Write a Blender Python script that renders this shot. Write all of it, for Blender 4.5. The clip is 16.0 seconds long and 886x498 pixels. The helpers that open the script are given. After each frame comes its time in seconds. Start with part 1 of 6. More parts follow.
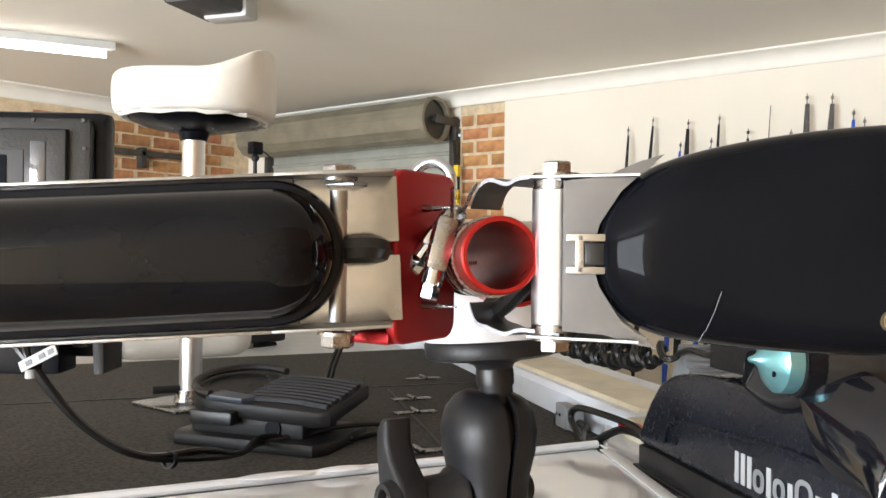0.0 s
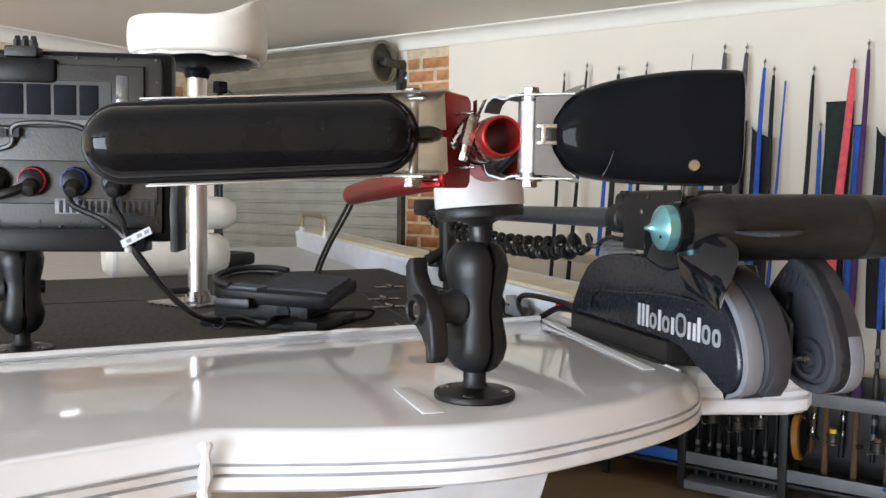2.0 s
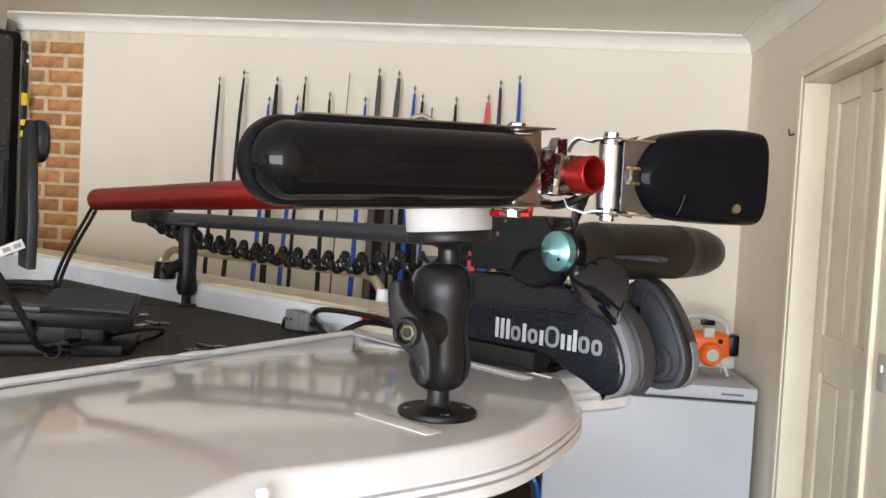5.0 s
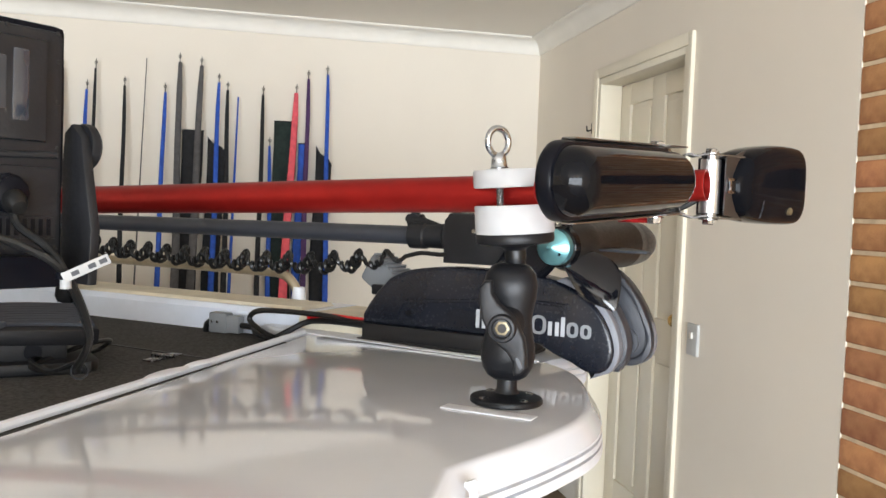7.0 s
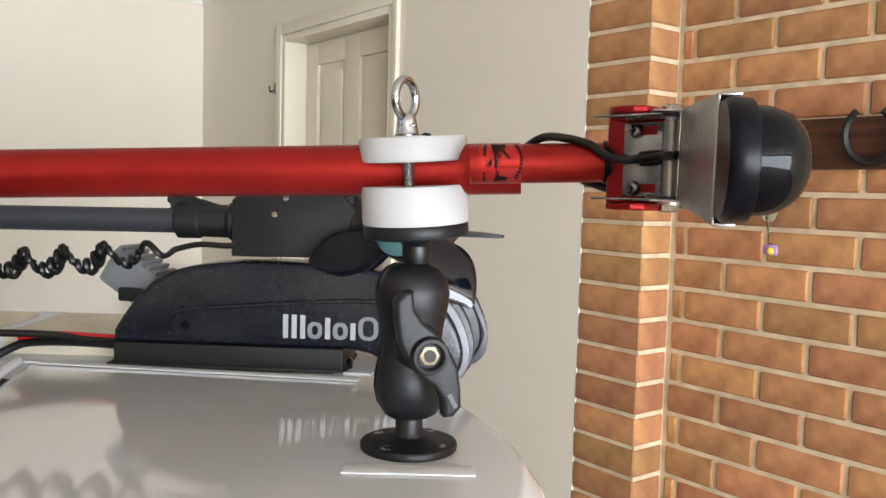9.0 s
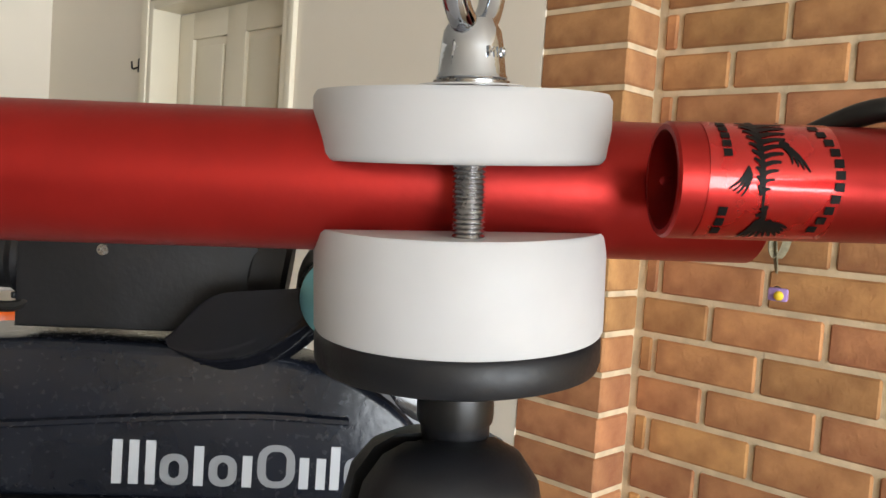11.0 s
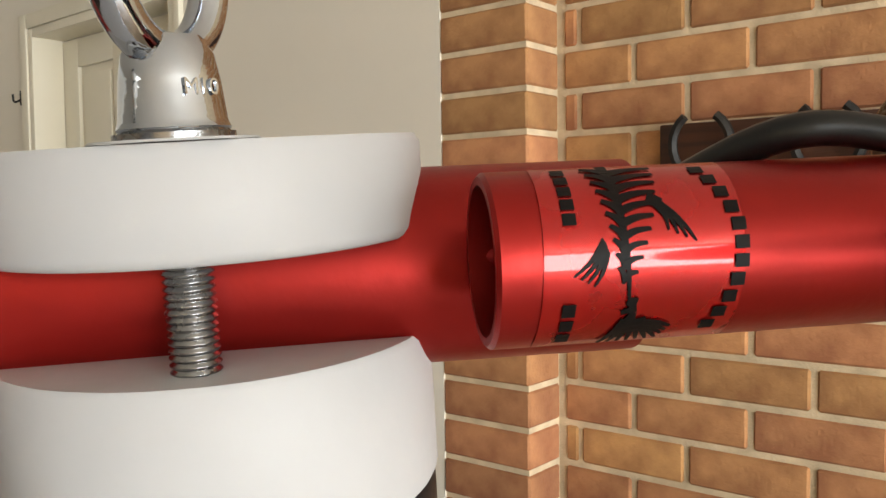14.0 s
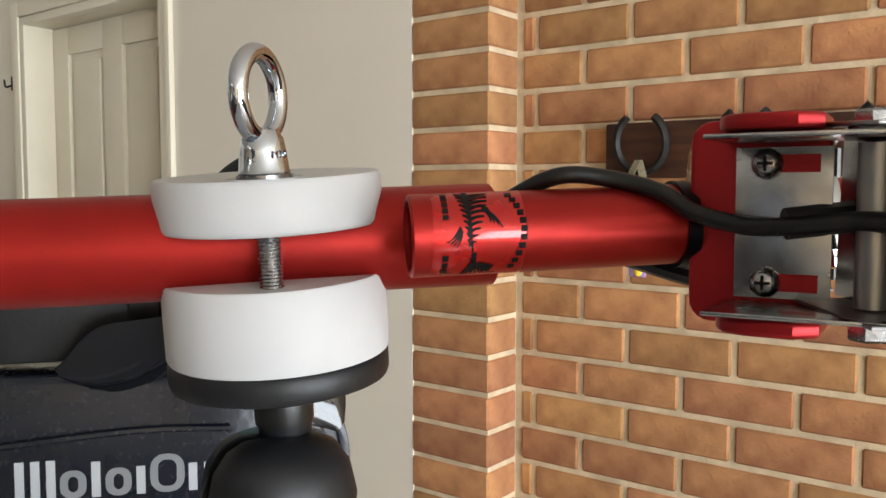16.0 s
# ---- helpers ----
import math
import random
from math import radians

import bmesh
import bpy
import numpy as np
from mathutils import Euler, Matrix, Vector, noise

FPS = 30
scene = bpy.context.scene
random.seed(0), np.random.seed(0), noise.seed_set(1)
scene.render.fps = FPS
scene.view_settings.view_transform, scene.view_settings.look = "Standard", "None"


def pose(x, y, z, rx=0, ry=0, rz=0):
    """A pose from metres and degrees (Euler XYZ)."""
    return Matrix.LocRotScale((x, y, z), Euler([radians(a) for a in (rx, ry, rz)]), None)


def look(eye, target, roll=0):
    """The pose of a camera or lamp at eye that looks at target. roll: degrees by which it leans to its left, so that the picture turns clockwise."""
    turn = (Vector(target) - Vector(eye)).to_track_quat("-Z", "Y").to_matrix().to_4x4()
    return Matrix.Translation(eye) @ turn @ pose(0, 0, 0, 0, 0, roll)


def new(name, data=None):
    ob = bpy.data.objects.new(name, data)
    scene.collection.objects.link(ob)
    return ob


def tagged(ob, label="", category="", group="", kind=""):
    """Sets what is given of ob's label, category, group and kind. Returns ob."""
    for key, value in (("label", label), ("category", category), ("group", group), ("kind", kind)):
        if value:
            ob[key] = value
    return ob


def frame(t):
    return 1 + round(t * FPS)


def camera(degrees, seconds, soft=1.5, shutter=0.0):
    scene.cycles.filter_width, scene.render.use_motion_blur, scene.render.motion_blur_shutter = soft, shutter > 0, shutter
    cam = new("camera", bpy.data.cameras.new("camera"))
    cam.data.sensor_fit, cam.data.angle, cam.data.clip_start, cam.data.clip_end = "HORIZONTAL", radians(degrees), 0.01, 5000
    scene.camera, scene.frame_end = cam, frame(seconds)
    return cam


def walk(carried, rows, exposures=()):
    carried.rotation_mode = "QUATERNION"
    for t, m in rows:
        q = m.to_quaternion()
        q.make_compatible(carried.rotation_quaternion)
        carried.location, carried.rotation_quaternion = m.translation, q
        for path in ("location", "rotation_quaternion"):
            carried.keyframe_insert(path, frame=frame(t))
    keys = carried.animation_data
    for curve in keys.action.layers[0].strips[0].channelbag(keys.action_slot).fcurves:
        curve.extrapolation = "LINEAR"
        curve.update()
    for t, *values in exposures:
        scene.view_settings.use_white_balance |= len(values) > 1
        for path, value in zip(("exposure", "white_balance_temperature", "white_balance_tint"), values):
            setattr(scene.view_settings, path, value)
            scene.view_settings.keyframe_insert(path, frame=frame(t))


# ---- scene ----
cam = camera(55.4, 16.0)
PATH = [
    (0, (-0.034, 0.039, 1.445), (1.531, 1.285, 1.447), 0.7),
    (0.5, (-0.134, 0.022, 1.437), (1.432, 1.267, 1.44), 0.4),
    (1, (-0.254, -0.032, 1.436), (1.365, 1.141, 1.442), 0.3),
    (1.5, (-0.336, -0.118, 1.409), (1.316, 1.008, 1.384), 0.4),
    (2, (-0.342, -0.108, 1.393), (1.311, 1.012, 1.267), 0.8),
    (2.5, (-0.335, -0.099, 1.393), (1.326, 1.008, 1.27), 0.9),
    (3, (-0.347, -0.088, 1.397), (1.325, 1.002, 1.274), 1.5),
    (3.5, (-0.41, -0.004, 1.397), (1.313, 1.005, 1.282), 1.6),
    (4, (-0.498, 0.121, 1.397), (1.379, 0.805, 1.299), 1.5),
    (4.5, (-0.519, 0.213, 1.395), (1.438, 0.616, 1.309), 2.4),
    (4.7, (-0.509, 0.247, 1.396), (1.463, 0.568, 1.314), 2.8),
    (6.8, (-0.579, 0.676, 1.403), (1.382, 0.293, 1.316), 2.2),
    (7, (-0.562, 0.709, 1.401), (1.392, 0.292, 1.319), 2.2),
    (7.5, (-0.461, 0.755, 1.405), (1.419, 0.078, 1.33), 2.0),
    (8, (-0.383, 0.79, 1.405), (1.446, -0.015, 1.331), 2.3),
    (8.5, (-0.293, 0.84, 1.402), (1.42, -0.189, 1.319), 1.8),
    (8.7, (-0.25, 0.868, 1.406), (1.399, -0.257, 1.286), 1.3),
    (10.8, (0.236, 0.64, 1.422), (1.66, -0.759, 1.311), 3.5),
    (11, (0.271, 0.613, 1.425), (1.662, -0.819, 1.31), 3.9),
    (11.5, (0.303, 0.564, 1.436), (1.652, -0.908, 1.322), 3.9),
    (12, (0.308, 0.529, 1.433), (1.638, -0.962, 1.332), 3.2),
    (12.5, (0.309, 0.522, 1.44), (1.621, -0.986, 1.368), 1.6),
    (13, (0.306, 0.523, 1.443), (1.601, -0.999, 1.368), 0.4),
    (13.5, (0.304, 0.524, 1.444), (1.584, -1.01, 1.354), -0.4),
    (14, (0.302, 0.52, 1.446), (1.572, -1.022, 1.349), -0.7),
    (14.5, (0.289, 0.539, 1.449), (1.553, -1.008, 1.349), -1.0),
    (15, (0.248, 0.586, 1.461), (1.5, -0.97, 1.36), -0.6),
    (15.5, (0.204, 0.633, 1.46), (1.448, -0.928, 1.339), -0.2),
    (16, (0.176, 0.655, 1.454), (1.398, -0.922, 1.318), 0.0),
]
walk(cam, [(t, look(eye, target, roll)) for t, eye, target, roll in PATH],
     [(0, 0.3, 6500, 12), (1.1, 0.3, 6500, 12), (1.8, 0.0, 6100, 12), (3.5, 0.0, 6150, 12), (4.7, -0.1, 6600, 13), (8.0, 0.05, 6350, 12), (10.8, -0.24, 6600, 11), (11.4, -0.34, 6700, 11), (12.0, -0.66, 6850, 11), (12.5, -0.52, 6900, 11), (13.2, -0.32, 6900, 11), (14.6, -0.30, 6800, 10), (16, -0.24, 6450, 10)])

# ---- light ----
world = bpy.data.worlds.new("sky")
scene.world = world
world.use_nodes = True
_sky = world.node_tree.nodes.new("ShaderNodeTexSky")
_sky.sky_type, _sky.sun_disc = "NISHITA", False
_sky.sun_elevation, _sky.sun_rotation = radians(48), radians(200)
_bg = world.node_tree.nodes["Background"]
_bg.inputs["Strength"].default_value = 0.15
world.node_tree.links.new(_sky.outputs[0], _bg.inputs["Color"])
_sun = new("sun", bpy.data.lights.new("sun", "SUN"))
_sun.data.energy, _sun.data.angle, _sun.data.color = 3.5, radians(0.6), (1.0, 0.95, 0.88)
_sun.matrix_basis = look((-1.6, -4.4, 5.2), (0, 0, 0))
_door_light = new("daylight_in_garage_doorway", bpy.data.lights.new("daylight", "AREA"))
_door_light.data.shape, _door_light.data.size, _door_light.data.size_y = "RECTANGLE", 4.6, 2.1
_door_light.data.energy, _door_light.data.color = 720, (0.88, 0.95, 1.0)
_door_light.matrix_basis = look((-5.18, 1.5, 1.12), (4.0, 1.5, 1.25))

# ---- materials ----


def mat(name, color, rough=0.5, metal=0.0, var=0.12, scale=8.0, bump=0.0, bump_scale=60.0, color2=None, coat=0.0,
        emit=0.0, spec=0.5, rvar=0.1, sss=0.0, stretch=(1, 1, 1), per_object=0.0):
    m = bpy.data.materials.new(name)
    m.use_nodes = True
    nt = m.node_tree
    b = nt.nodes["Principled BSDF"]
    b.inputs["Metallic"].default_value = metal
    b.inputs["Specular IOR Level"].default_value = spec
    b.inputs["Coat Weight"].default_value = coat
    b.inputs["Coat Roughness"].default_value = 0.06
    tc = nt.nodes.new("ShaderNodeTexCoord")
    mp = nt.nodes.new("ShaderNodeMapping")
    mp.inputs["Scale"].default_value = stretch
    nt.links.new(tc.outputs["Object"], mp.inputs["Vector"])
    n1 = nt.nodes.new("ShaderNodeTexNoise")
    n1.inputs["Scale"].default_value, n1.inputs["Detail"].default_value = scale, 6.0
    n2 = nt.nodes.new("ShaderNodeTexNoise")
    n2.inputs["Scale"].default_value, n2.inputs["Detail"].default_value = bump_scale, 4.0
    for n in (n1, n2):
        nt.links.new(mp.outputs[0], n.inputs["Vector"])
    c = Vector(color)
    c2 = Vector(color2) if color2 else c * (1 - 2.2 * var)
    ramp = nt.nodes.new("ShaderNodeValToRGB")
    ramp.color_ramp.elements[0].position, ramp.color_ramp.elements[1].position = 0.36, 0.64
    ramp.color_ramp.elements[0].color = (*c2, 1)
    ramp.color_ramp.elements[1].color = (*c, 1)
    nt.links.new(n1.outputs["Fac"], ramp.inputs["Fac"])
    out = ramp.outputs["Color"]
    if per_object:
        oi = nt.nodes.new("ShaderNodeObjectInfo")
        hs = nt.nodes.new("ShaderNodeHueSaturation")
        mr = nt.nodes.new("ShaderNodeMapRange")
        mr.inputs["To Min"].default_value, mr.inputs["To Max"].default_value = 1 - per_object, 1 + per_object * 0.7
        nt.links.new(oi.outputs["Random"], mr.inputs["Value"])
        nt.links.new(mr.outputs[0], hs.inputs["Value"])
        nt.links.new(out, hs.inputs["Color"])
        mh = nt.nodes.new("ShaderNodeMapRange")
        mh.inputs["To Min"].default_value, mh.inputs["To Max"].default_value = 0.488, 0.508
        nm = nt.nodes.new("ShaderNodeTexWhiteNoise")
        nm.noise_dimensions = "1D"
        nt.links.new(oi.outputs["Random"], nm.inputs["W"])
        nt.links.new(nm.outputs["Value"], mh.inputs["Value"])
        nt.links.new(mh.outputs[0], hs.inputs["Hue"])
        out = hs.outputs["Color"]
    nt.links.new(out, b.inputs["Base Color"])
    rr = nt.nodes.new("ShaderNodeMapRange")
    rr.inputs["To Min"].default_value, rr.inputs["To Max"].default_value = max(0.02, rough - rvar), min(1, rough + rvar)
    nt.links.new(n2.outputs["Fac"], rr.inputs["Value"])
    nt.links.new(rr.outputs[0], b.inputs["Roughness"])
    if bump:
        bp = nt.nodes.new("ShaderNodeBump")
        bp.inputs["Strength"].default_value, bp.inputs["Distance"].default_value = bump, 0.002
        nt.links.new(n2.outputs["Fac"], bp.inputs["Height"])
        nt.links.new(bp.outputs[0], b.inputs["Normal"])
    if sss:
        b.inputs["Subsurface Weight"].default_value = sss
        b.inputs["Subsurface Radius"].default_value = (0.006, 0.006, 0.006)
    if emit:
        b.inputs["Emission Color"].default_value = (*color, 1)
        b.inputs["Emission Strength"].default_value = emit
    return m


PLASTER = mat("cream_plaster", (0.775, 0.715, 0.615), 0.75, var=0.02, scale=1.6, bump=0.15, bump_scale=90)
CEIL = mat("ceiling_paint", (0.84, 0.80, 0.72), 0.8, var=0.02, scale=1.2, bump=0.1, bump_scale=70)
CORNICE = mat("cornice_paint", (0.80, 0.77, 0.70), 0.6, var=0.02)
DOORPAINT = mat("cream_door_paint", (0.77, 0.71, 0.57), 0.4, var=0.03, scale=3)
BRICK = mat("tan_brick", (0.505, 0.252, 0.102), 0.9, var=0.2, scale=15, bump=0.8, bump_scale=150, color2=(0.33, 0.146, 0.060), per_object=0.24)
MORTAR = mat("cream_mortar", (0.68, 0.54, 0.36), 0.9, var=0.12, scale=20, bump=0.8, bump_scale=220)
CONCRETE = mat("brown_stained_concrete", (0.20, 0.132, 0.07), 0.55, var=0.12, scale=2.5, bump=0.2, bump_scale=80)
DRIVE = mat("concrete_driveway", (0.42, 0.40, 0.37), 0.85, var=0.1, scale=1.5, bump=0.3)
GRASS = mat("lawn_green", (0.08, 0.12, 0.04), 0.9, var=0.25, scale=3, bump=0.5)
GEL = mat("white_gelcoat", (0.605, 0.62, 0.65), 0.08, var=0.02, scale=5, spec=0.5, rvar=0.04, bump=0.006, bump_scale=10, coat=0.35)
LIP = mat("scuffed_white_trim", (0.60, 0.625, 0.675), 0.36, var=0.06, scale=18, color2=(0.55, 0.55, 0.56), bump=0.1)
GUNW = mat("painted_gunwale", (0.71, 0.76, 0.85), 0.35, var=0.05, scale=10)
CREAM = mat("aged_cream_capping", (0.70, 0.64, 0.50), 0.5, var=0.08, scale=14)
SEAL = mat("white_sealant", (0.72, 0.74, 0.78), 0.4, var=0.04, bump=0.4, bump_scale=120)
CARPET = mat("charcoal_marine_carpet", (0.092, 0.088, 0.083), 0.95, var=0.2, scale=160, bump=1.0, bump_scale=420, spec=0.1)
RED = mat("red_anodised_aluminium", (0.33, 0.014, 0.011), 0.36, metal=0.72, var=0.06, scale=30, rvar=0.06, bump=0.04, bump_scale=300, spec=0.5)
REDD = mat("red_anodised_plate", (0.30, 0.010, 0.012), 0.40, metal=0.55, var=0.05, scale=30, rvar=0.06, spec=0.35)
DECAL = mat("clear_red_decal", (0.46, 0.010, 0.009), 0.26, metal=0.7, var=0.03, spec=0.3, coat=0.7)
INK = mat("black_ink", (0.006, 0.005, 0.005), 0.45, var=0.05, spec=0.15)
NYLON = mat("white_nylon", (0.465, 0.466, 0.470), 0.5, var=0.015, scale=40, bump=0.03, bump_scale=300, sss=0.3, spec=0.3)
STEEL = mat("stainless_steel", (0.31, 0.31, 0.315), 0.26, metal=1.0, var=0.08, scale=40, rvar=0.1, bump=0.05, bump_scale=250)
BRUSHED = mat("brushed_stainless_plate", (0.30, 0.295, 0.29), 0.36, metal=1.0, var=0.1, scale=25, rvar=0.1, bump=0.06, bump_scale=120)
CHEEK = mat("dull_stainless_sheet", (0.17, 0.17, 0.175), 0.42, metal=1.0, var=0.10, scale=25, rvar=0.05)
AGED = mat("aged_bronze", (0.20, 0.16, 0.09), 0.36, metal=0.5, var=0.1, scale=40)
PANEL = mat("grey_name_panel", (0.034, 0.036, 0.040), 0.5, var=0.05, scale=20)
INKDK = mat("dark_navy_lettering", (0.006, 0.007, 0.010), 0.6, var=0.05, spec=0.05)
SHEET = mat("folded_stainless_sheet", (0.44, 0.44, 0.45), 0.24, metal=1.0, var=0.15, scale=40, rvar=0.1, bump=0.08, bump_scale=90)
CHROME = mat("polished_stainless", (0.53, 0.57, 0.63), 0.05, metal=1.0, var=0.05, rvar=0.03, bump=0.10, bump_scale=130)
ALU = mat("bright_aluminium", (0.66, 0.665, 0.67), 0.36, metal=1.0, var=0.02, scale=30, rvar=0.03)
BRONZE = mat("bronze_rail", (0.50, 0.44, 0.33), 0.35, metal=0.9, var=0.1, scale=20)
GLOSS = mat("gloss_black_plastic", (0.0042, 0.0045, 0.0058), 0.05, var=0.1, scale=30, rvar=0.03, spec=0.15)
BLADE = mat("glossy_dark_plastic", (0.006, 0.0065, 0.009), 0.08, var=0.2, scale=20, rvar=0.05, spec=0.5)
SATIN = mat("satin_black_plastic", (0.0038, 0.0042, 0.0066), 0.30, spec=0.14, var=0.1, scale=30, rvar=0.08)
FINB = mat("deep_gloss_black_plastic", (0.0042, 0.0046, 0.0062), 0.07, spec=0.055, var=0.1, scale=30, rvar=0.02)
POWDER = mat("black_powder_coat", (0.0085, 0.0088, 0.0105), 0.42, var=0.12, scale=40, bump=0.05, bump_scale=500, spec=0.3)
BLACKP = mat("matt_black_plastic", (0.0105, 0.0105, 0.012), 0.5, var=0.15, scale=25, bump=0.12, bump_scale=200, spec=0.35)
MOTORP = mat("dark_navy_grey_plastic", (0.0082, 0.0104, 0.0170), 0.25, spec=0.36, var=0.15, scale=14, bump=0.12, bump_scale=180)
GREYL = mat("light_grey_plastic", (0.15, 0.158, 0.18), 0.42, var=0.06, scale=20, bump=0.1)
GREYD = mat("dark_grey_plastic", (0.030, 0.033, 0.041), 0.42, var=0.08, scale=20, bump=0.1)
CASE = mat("charcoal_housing_plastic", (0.0105, 0.0115, 0.0138), 0.38, var=0.08, scale=30, bump=0.15, bump_scale=260)
RUBBER = mat("black_cable_rubber", (0.006, 0.006, 0.006), 0.36, var=0.1, scale=60, spec=0.35)
TEAL = mat("teal_anodised_nut", (0.22, 0.52, 0.58), 0.32, metal=0.85, var=0.08, scale=40)
WHITEL = mat("white_lettering", (0.40, 0.42, 0.45), 0.5, var=0.03)
VINYL = mat("white_seat_vinyl", (0.72, 0.69, 0.63), 0.45, var=0.05, scale=12, bump=0.25, bump_scale=90)
SHUTTER = mat("grey_green_shutter_steel", (0.40, 0.41, 0.36), 0.45, metal=0.2, var=0.08, scale=6)
DRUM = mat("dull_olive_shutter_roll", (0.25, 0.225, 0.165), 0.45, metal=0.2, var=0.1, scale=8)
DARKST = mat("dark_weathered_steel", (0.10, 0.095, 0.085), 0.5, metal=0.6, var=0.15, scale=12)
FREEZER = mat("white_freezer_enamel", (0.50, 0.53, 0.58), 0.4, var=0.02, scale=3)
ORANGE = mat("orange_plastic", (0.80, 0.13, 0.012), 0.4, var=0.06)
FITTING = mat("dark_grey_housing", (0.055, 0.055, 0.058), 0.5, var=0.08, scale=20)
PALE = mat("pale_grey_plastic", (0.50, 0.50, 0.48), 0.45, var=0.05)
BLUE = mat("blue_rod_sleeve", (0.012, 0.085, 0.48), 0.7, var=0.15, scale=40, bump=0.5, bump_scale=400)
PINK = mat("coral_pink_rod_sleeve", (0.80, 0.10, 0.13), 0.65, var=0.1, scale=40, bump=0.4, bump_scale=400)
PURPLE = mat("dark_purple_rod_sleeve", (0.060, 0.016, 0.09), 0.7, var=0.1, scale=40)
GREYS = mat("grey_rod_sleeve", (0.085, 0.08, 0.08), 0.75, var=0.12, scale=40, bump=0.4)
BLACKS = mat("black_cloth", (0.014, 0.014, 0.016), 0.85, var=0.2, scale=40, bump=0.5)
GREENS = mat("dark_green_cloth", (0.012, 0.026, 0.022), 0.85, var=0.2, scale=40, bump=0.5)
CORK = mat("cork_grip", (0.16, 0.085, 0.04), 0.85, var=0.2, scale=90)
YELLOW = mat("yellow_strap", (0.80, 0.55, 0.03), 0.6, var=0.08)
PADG = mat("blue_grey_pad", (0.055, 0.065, 0.085), 0.4, var=0.1, scale=30)
AMBER = mat("amber_plastic", (0.42, 0.17, 0.012), 0.45, var=0.12)
SCUFF = mat("scuffed_black_paint", (0.013, 0.0118, 0.0105), 0.36, var=0.2, scale=55, color2=(0.0075, 0.007, 0.0068), bump=0.1, bump_scale=90, rvar=0.16, spec=0.35, stretch=(1, 1, 3))
WOOD = mat("stained_brown_board", (0.085, 0.028, 0.012), 0.6, var=0.25, scale=5, bump=0.3, bump_scale=40, stretch=(1, 8, 12))
IRON = mat("dark_iron", (0.035, 0.033, 0.031), 0.55, metal=0.6, var=0.2, scale=50, bump=0.4)
KHAKI = mat("khaki_webbing", (0.25, 0.22, 0.14), 0.85, var=0.15, scale=80, bump=0.5, bump_scale=500)
LILAC = mat("lilac_plastic", (0.42, 0.28, 0.62), 0.4)
BRASS = mat("brass", (0.62, 0.42, 0.14), 0.25, metal=1.0, var=0.08, scale=30)
REDR = mat("red_plastic_ring", (0.50, 0.01, 0.012), 0.35)
BLUER = mat("blue_plastic_ring", (0.01, 0.06, 0.42), 0.35)
TUBEL = mat("fluorescent_tube", (1.0, 0.98, 0.92), 0.4, emit=9.0)
TRAY = mat("grey_shelf_steel", (0.17, 0.18, 0.20), 0.45, var=0.08)
BLUESH = mat("blue_shelf_steel", (0.015, 0.13, 0.55), 0.4, var=0.06)
DARKF = mat("black_rack_steel", (0.016, 0.016, 0.018), 0.5, var=0.1)
GREYPLUG = mat("grey_connector", (0.19, 0.20, 0.21), 0.45, var=0.06)
PAPER = mat("white_tag", (0.29, 0.29, 0.285), 0.6, var=0.03)
GLASSY = mat("dark_glossy_window", (0.03, 0.035, 0.045), 0.04, coat=1.0)

# ---- builders ----
ROOT = {}


def thing(name, label, category, at=(0, 0, 0), turn=0.0, group="", kind=""):
    ob = new(name)
    ob.empty_display_size = 0.05
    ob.matrix_basis = pose(*at, 0, 0, turn)
    ROOT[ob] = ob.matrix_basis.copy()
    return tagged(ob, label, category, group, kind)


def part(name, bm, material, parent=None, label="", local=False, smooth=38):
    """One mesh object; the bmesh is in world coordinates, or in the thing's own where local."""
    if parent is not None and not local:
        bm.transform(ROOT[parent].inverted())
    me = bpy.data.meshes.new(name)
    bm.normal_update()
    bm.to_mesh(me)
    bm.free()
    me.materials.append(material)
    if smooth:
        me.polygons.foreach_set("use_smooth", [True] * len(me.polygons))
        me.set_sharp_from_angle(angle=radians(smooth))
    ob = new(name, me)
    if parent is not None:
        ob.parent = parent
        ROOT[ob] = ROOT[parent]
    else:
        ROOT[ob] = Matrix.Identity(4)
    if label:
        ob["label"] = label
    return ob


def join(*bms):
    out = bms[0]
    for b in bms[1:]:
        me = bpy.data.meshes.new("tmp")
        b.to_mesh(me)
        b.free()
        out.from_mesh(me)
        bpy.data.meshes.remove(me)
    return out


def box(c, s, bevel=0.0, m=None, seg=2):
    bm = bmesh.new()
    bmesh.ops.create_cube(bm, size=1.0)
    bmesh.ops.scale(bm, vec=s, verts=bm.verts)
    if bevel:
        bmesh.ops.bevel(bm, geom=bm.edges[:], offset=bevel, segments=seg, affect="EDGES", profile=0.6)
    bm.transform((m or Matrix.Identity(4)) @ Matrix.Translation(c))
    return bm


def block(x0, x1, y0, y1, z0, z1, bevel=0.0):
    return box(((x0 + x1) / 2, (y0 + y1) / 2, (z0 + z1) / 2), (x1 - x0, y1 - y0, z1 - z0), bevel)


def axis(p, q, up=(0, 0, 1)):
    """A frame at p whose z runs to q."""
    z = (Vector(q) - Vector(p)).normalized()
    u = Vector(up)
    if abs(z.dot(u)) > 0.98:
        u = Vector((1, 0, 0))
    x = u.cross(z).normalized()
    y = z.cross(x)
    return Matrix.Translation(p) @ Matrix((x, y, z)).transposed().to_4x4()


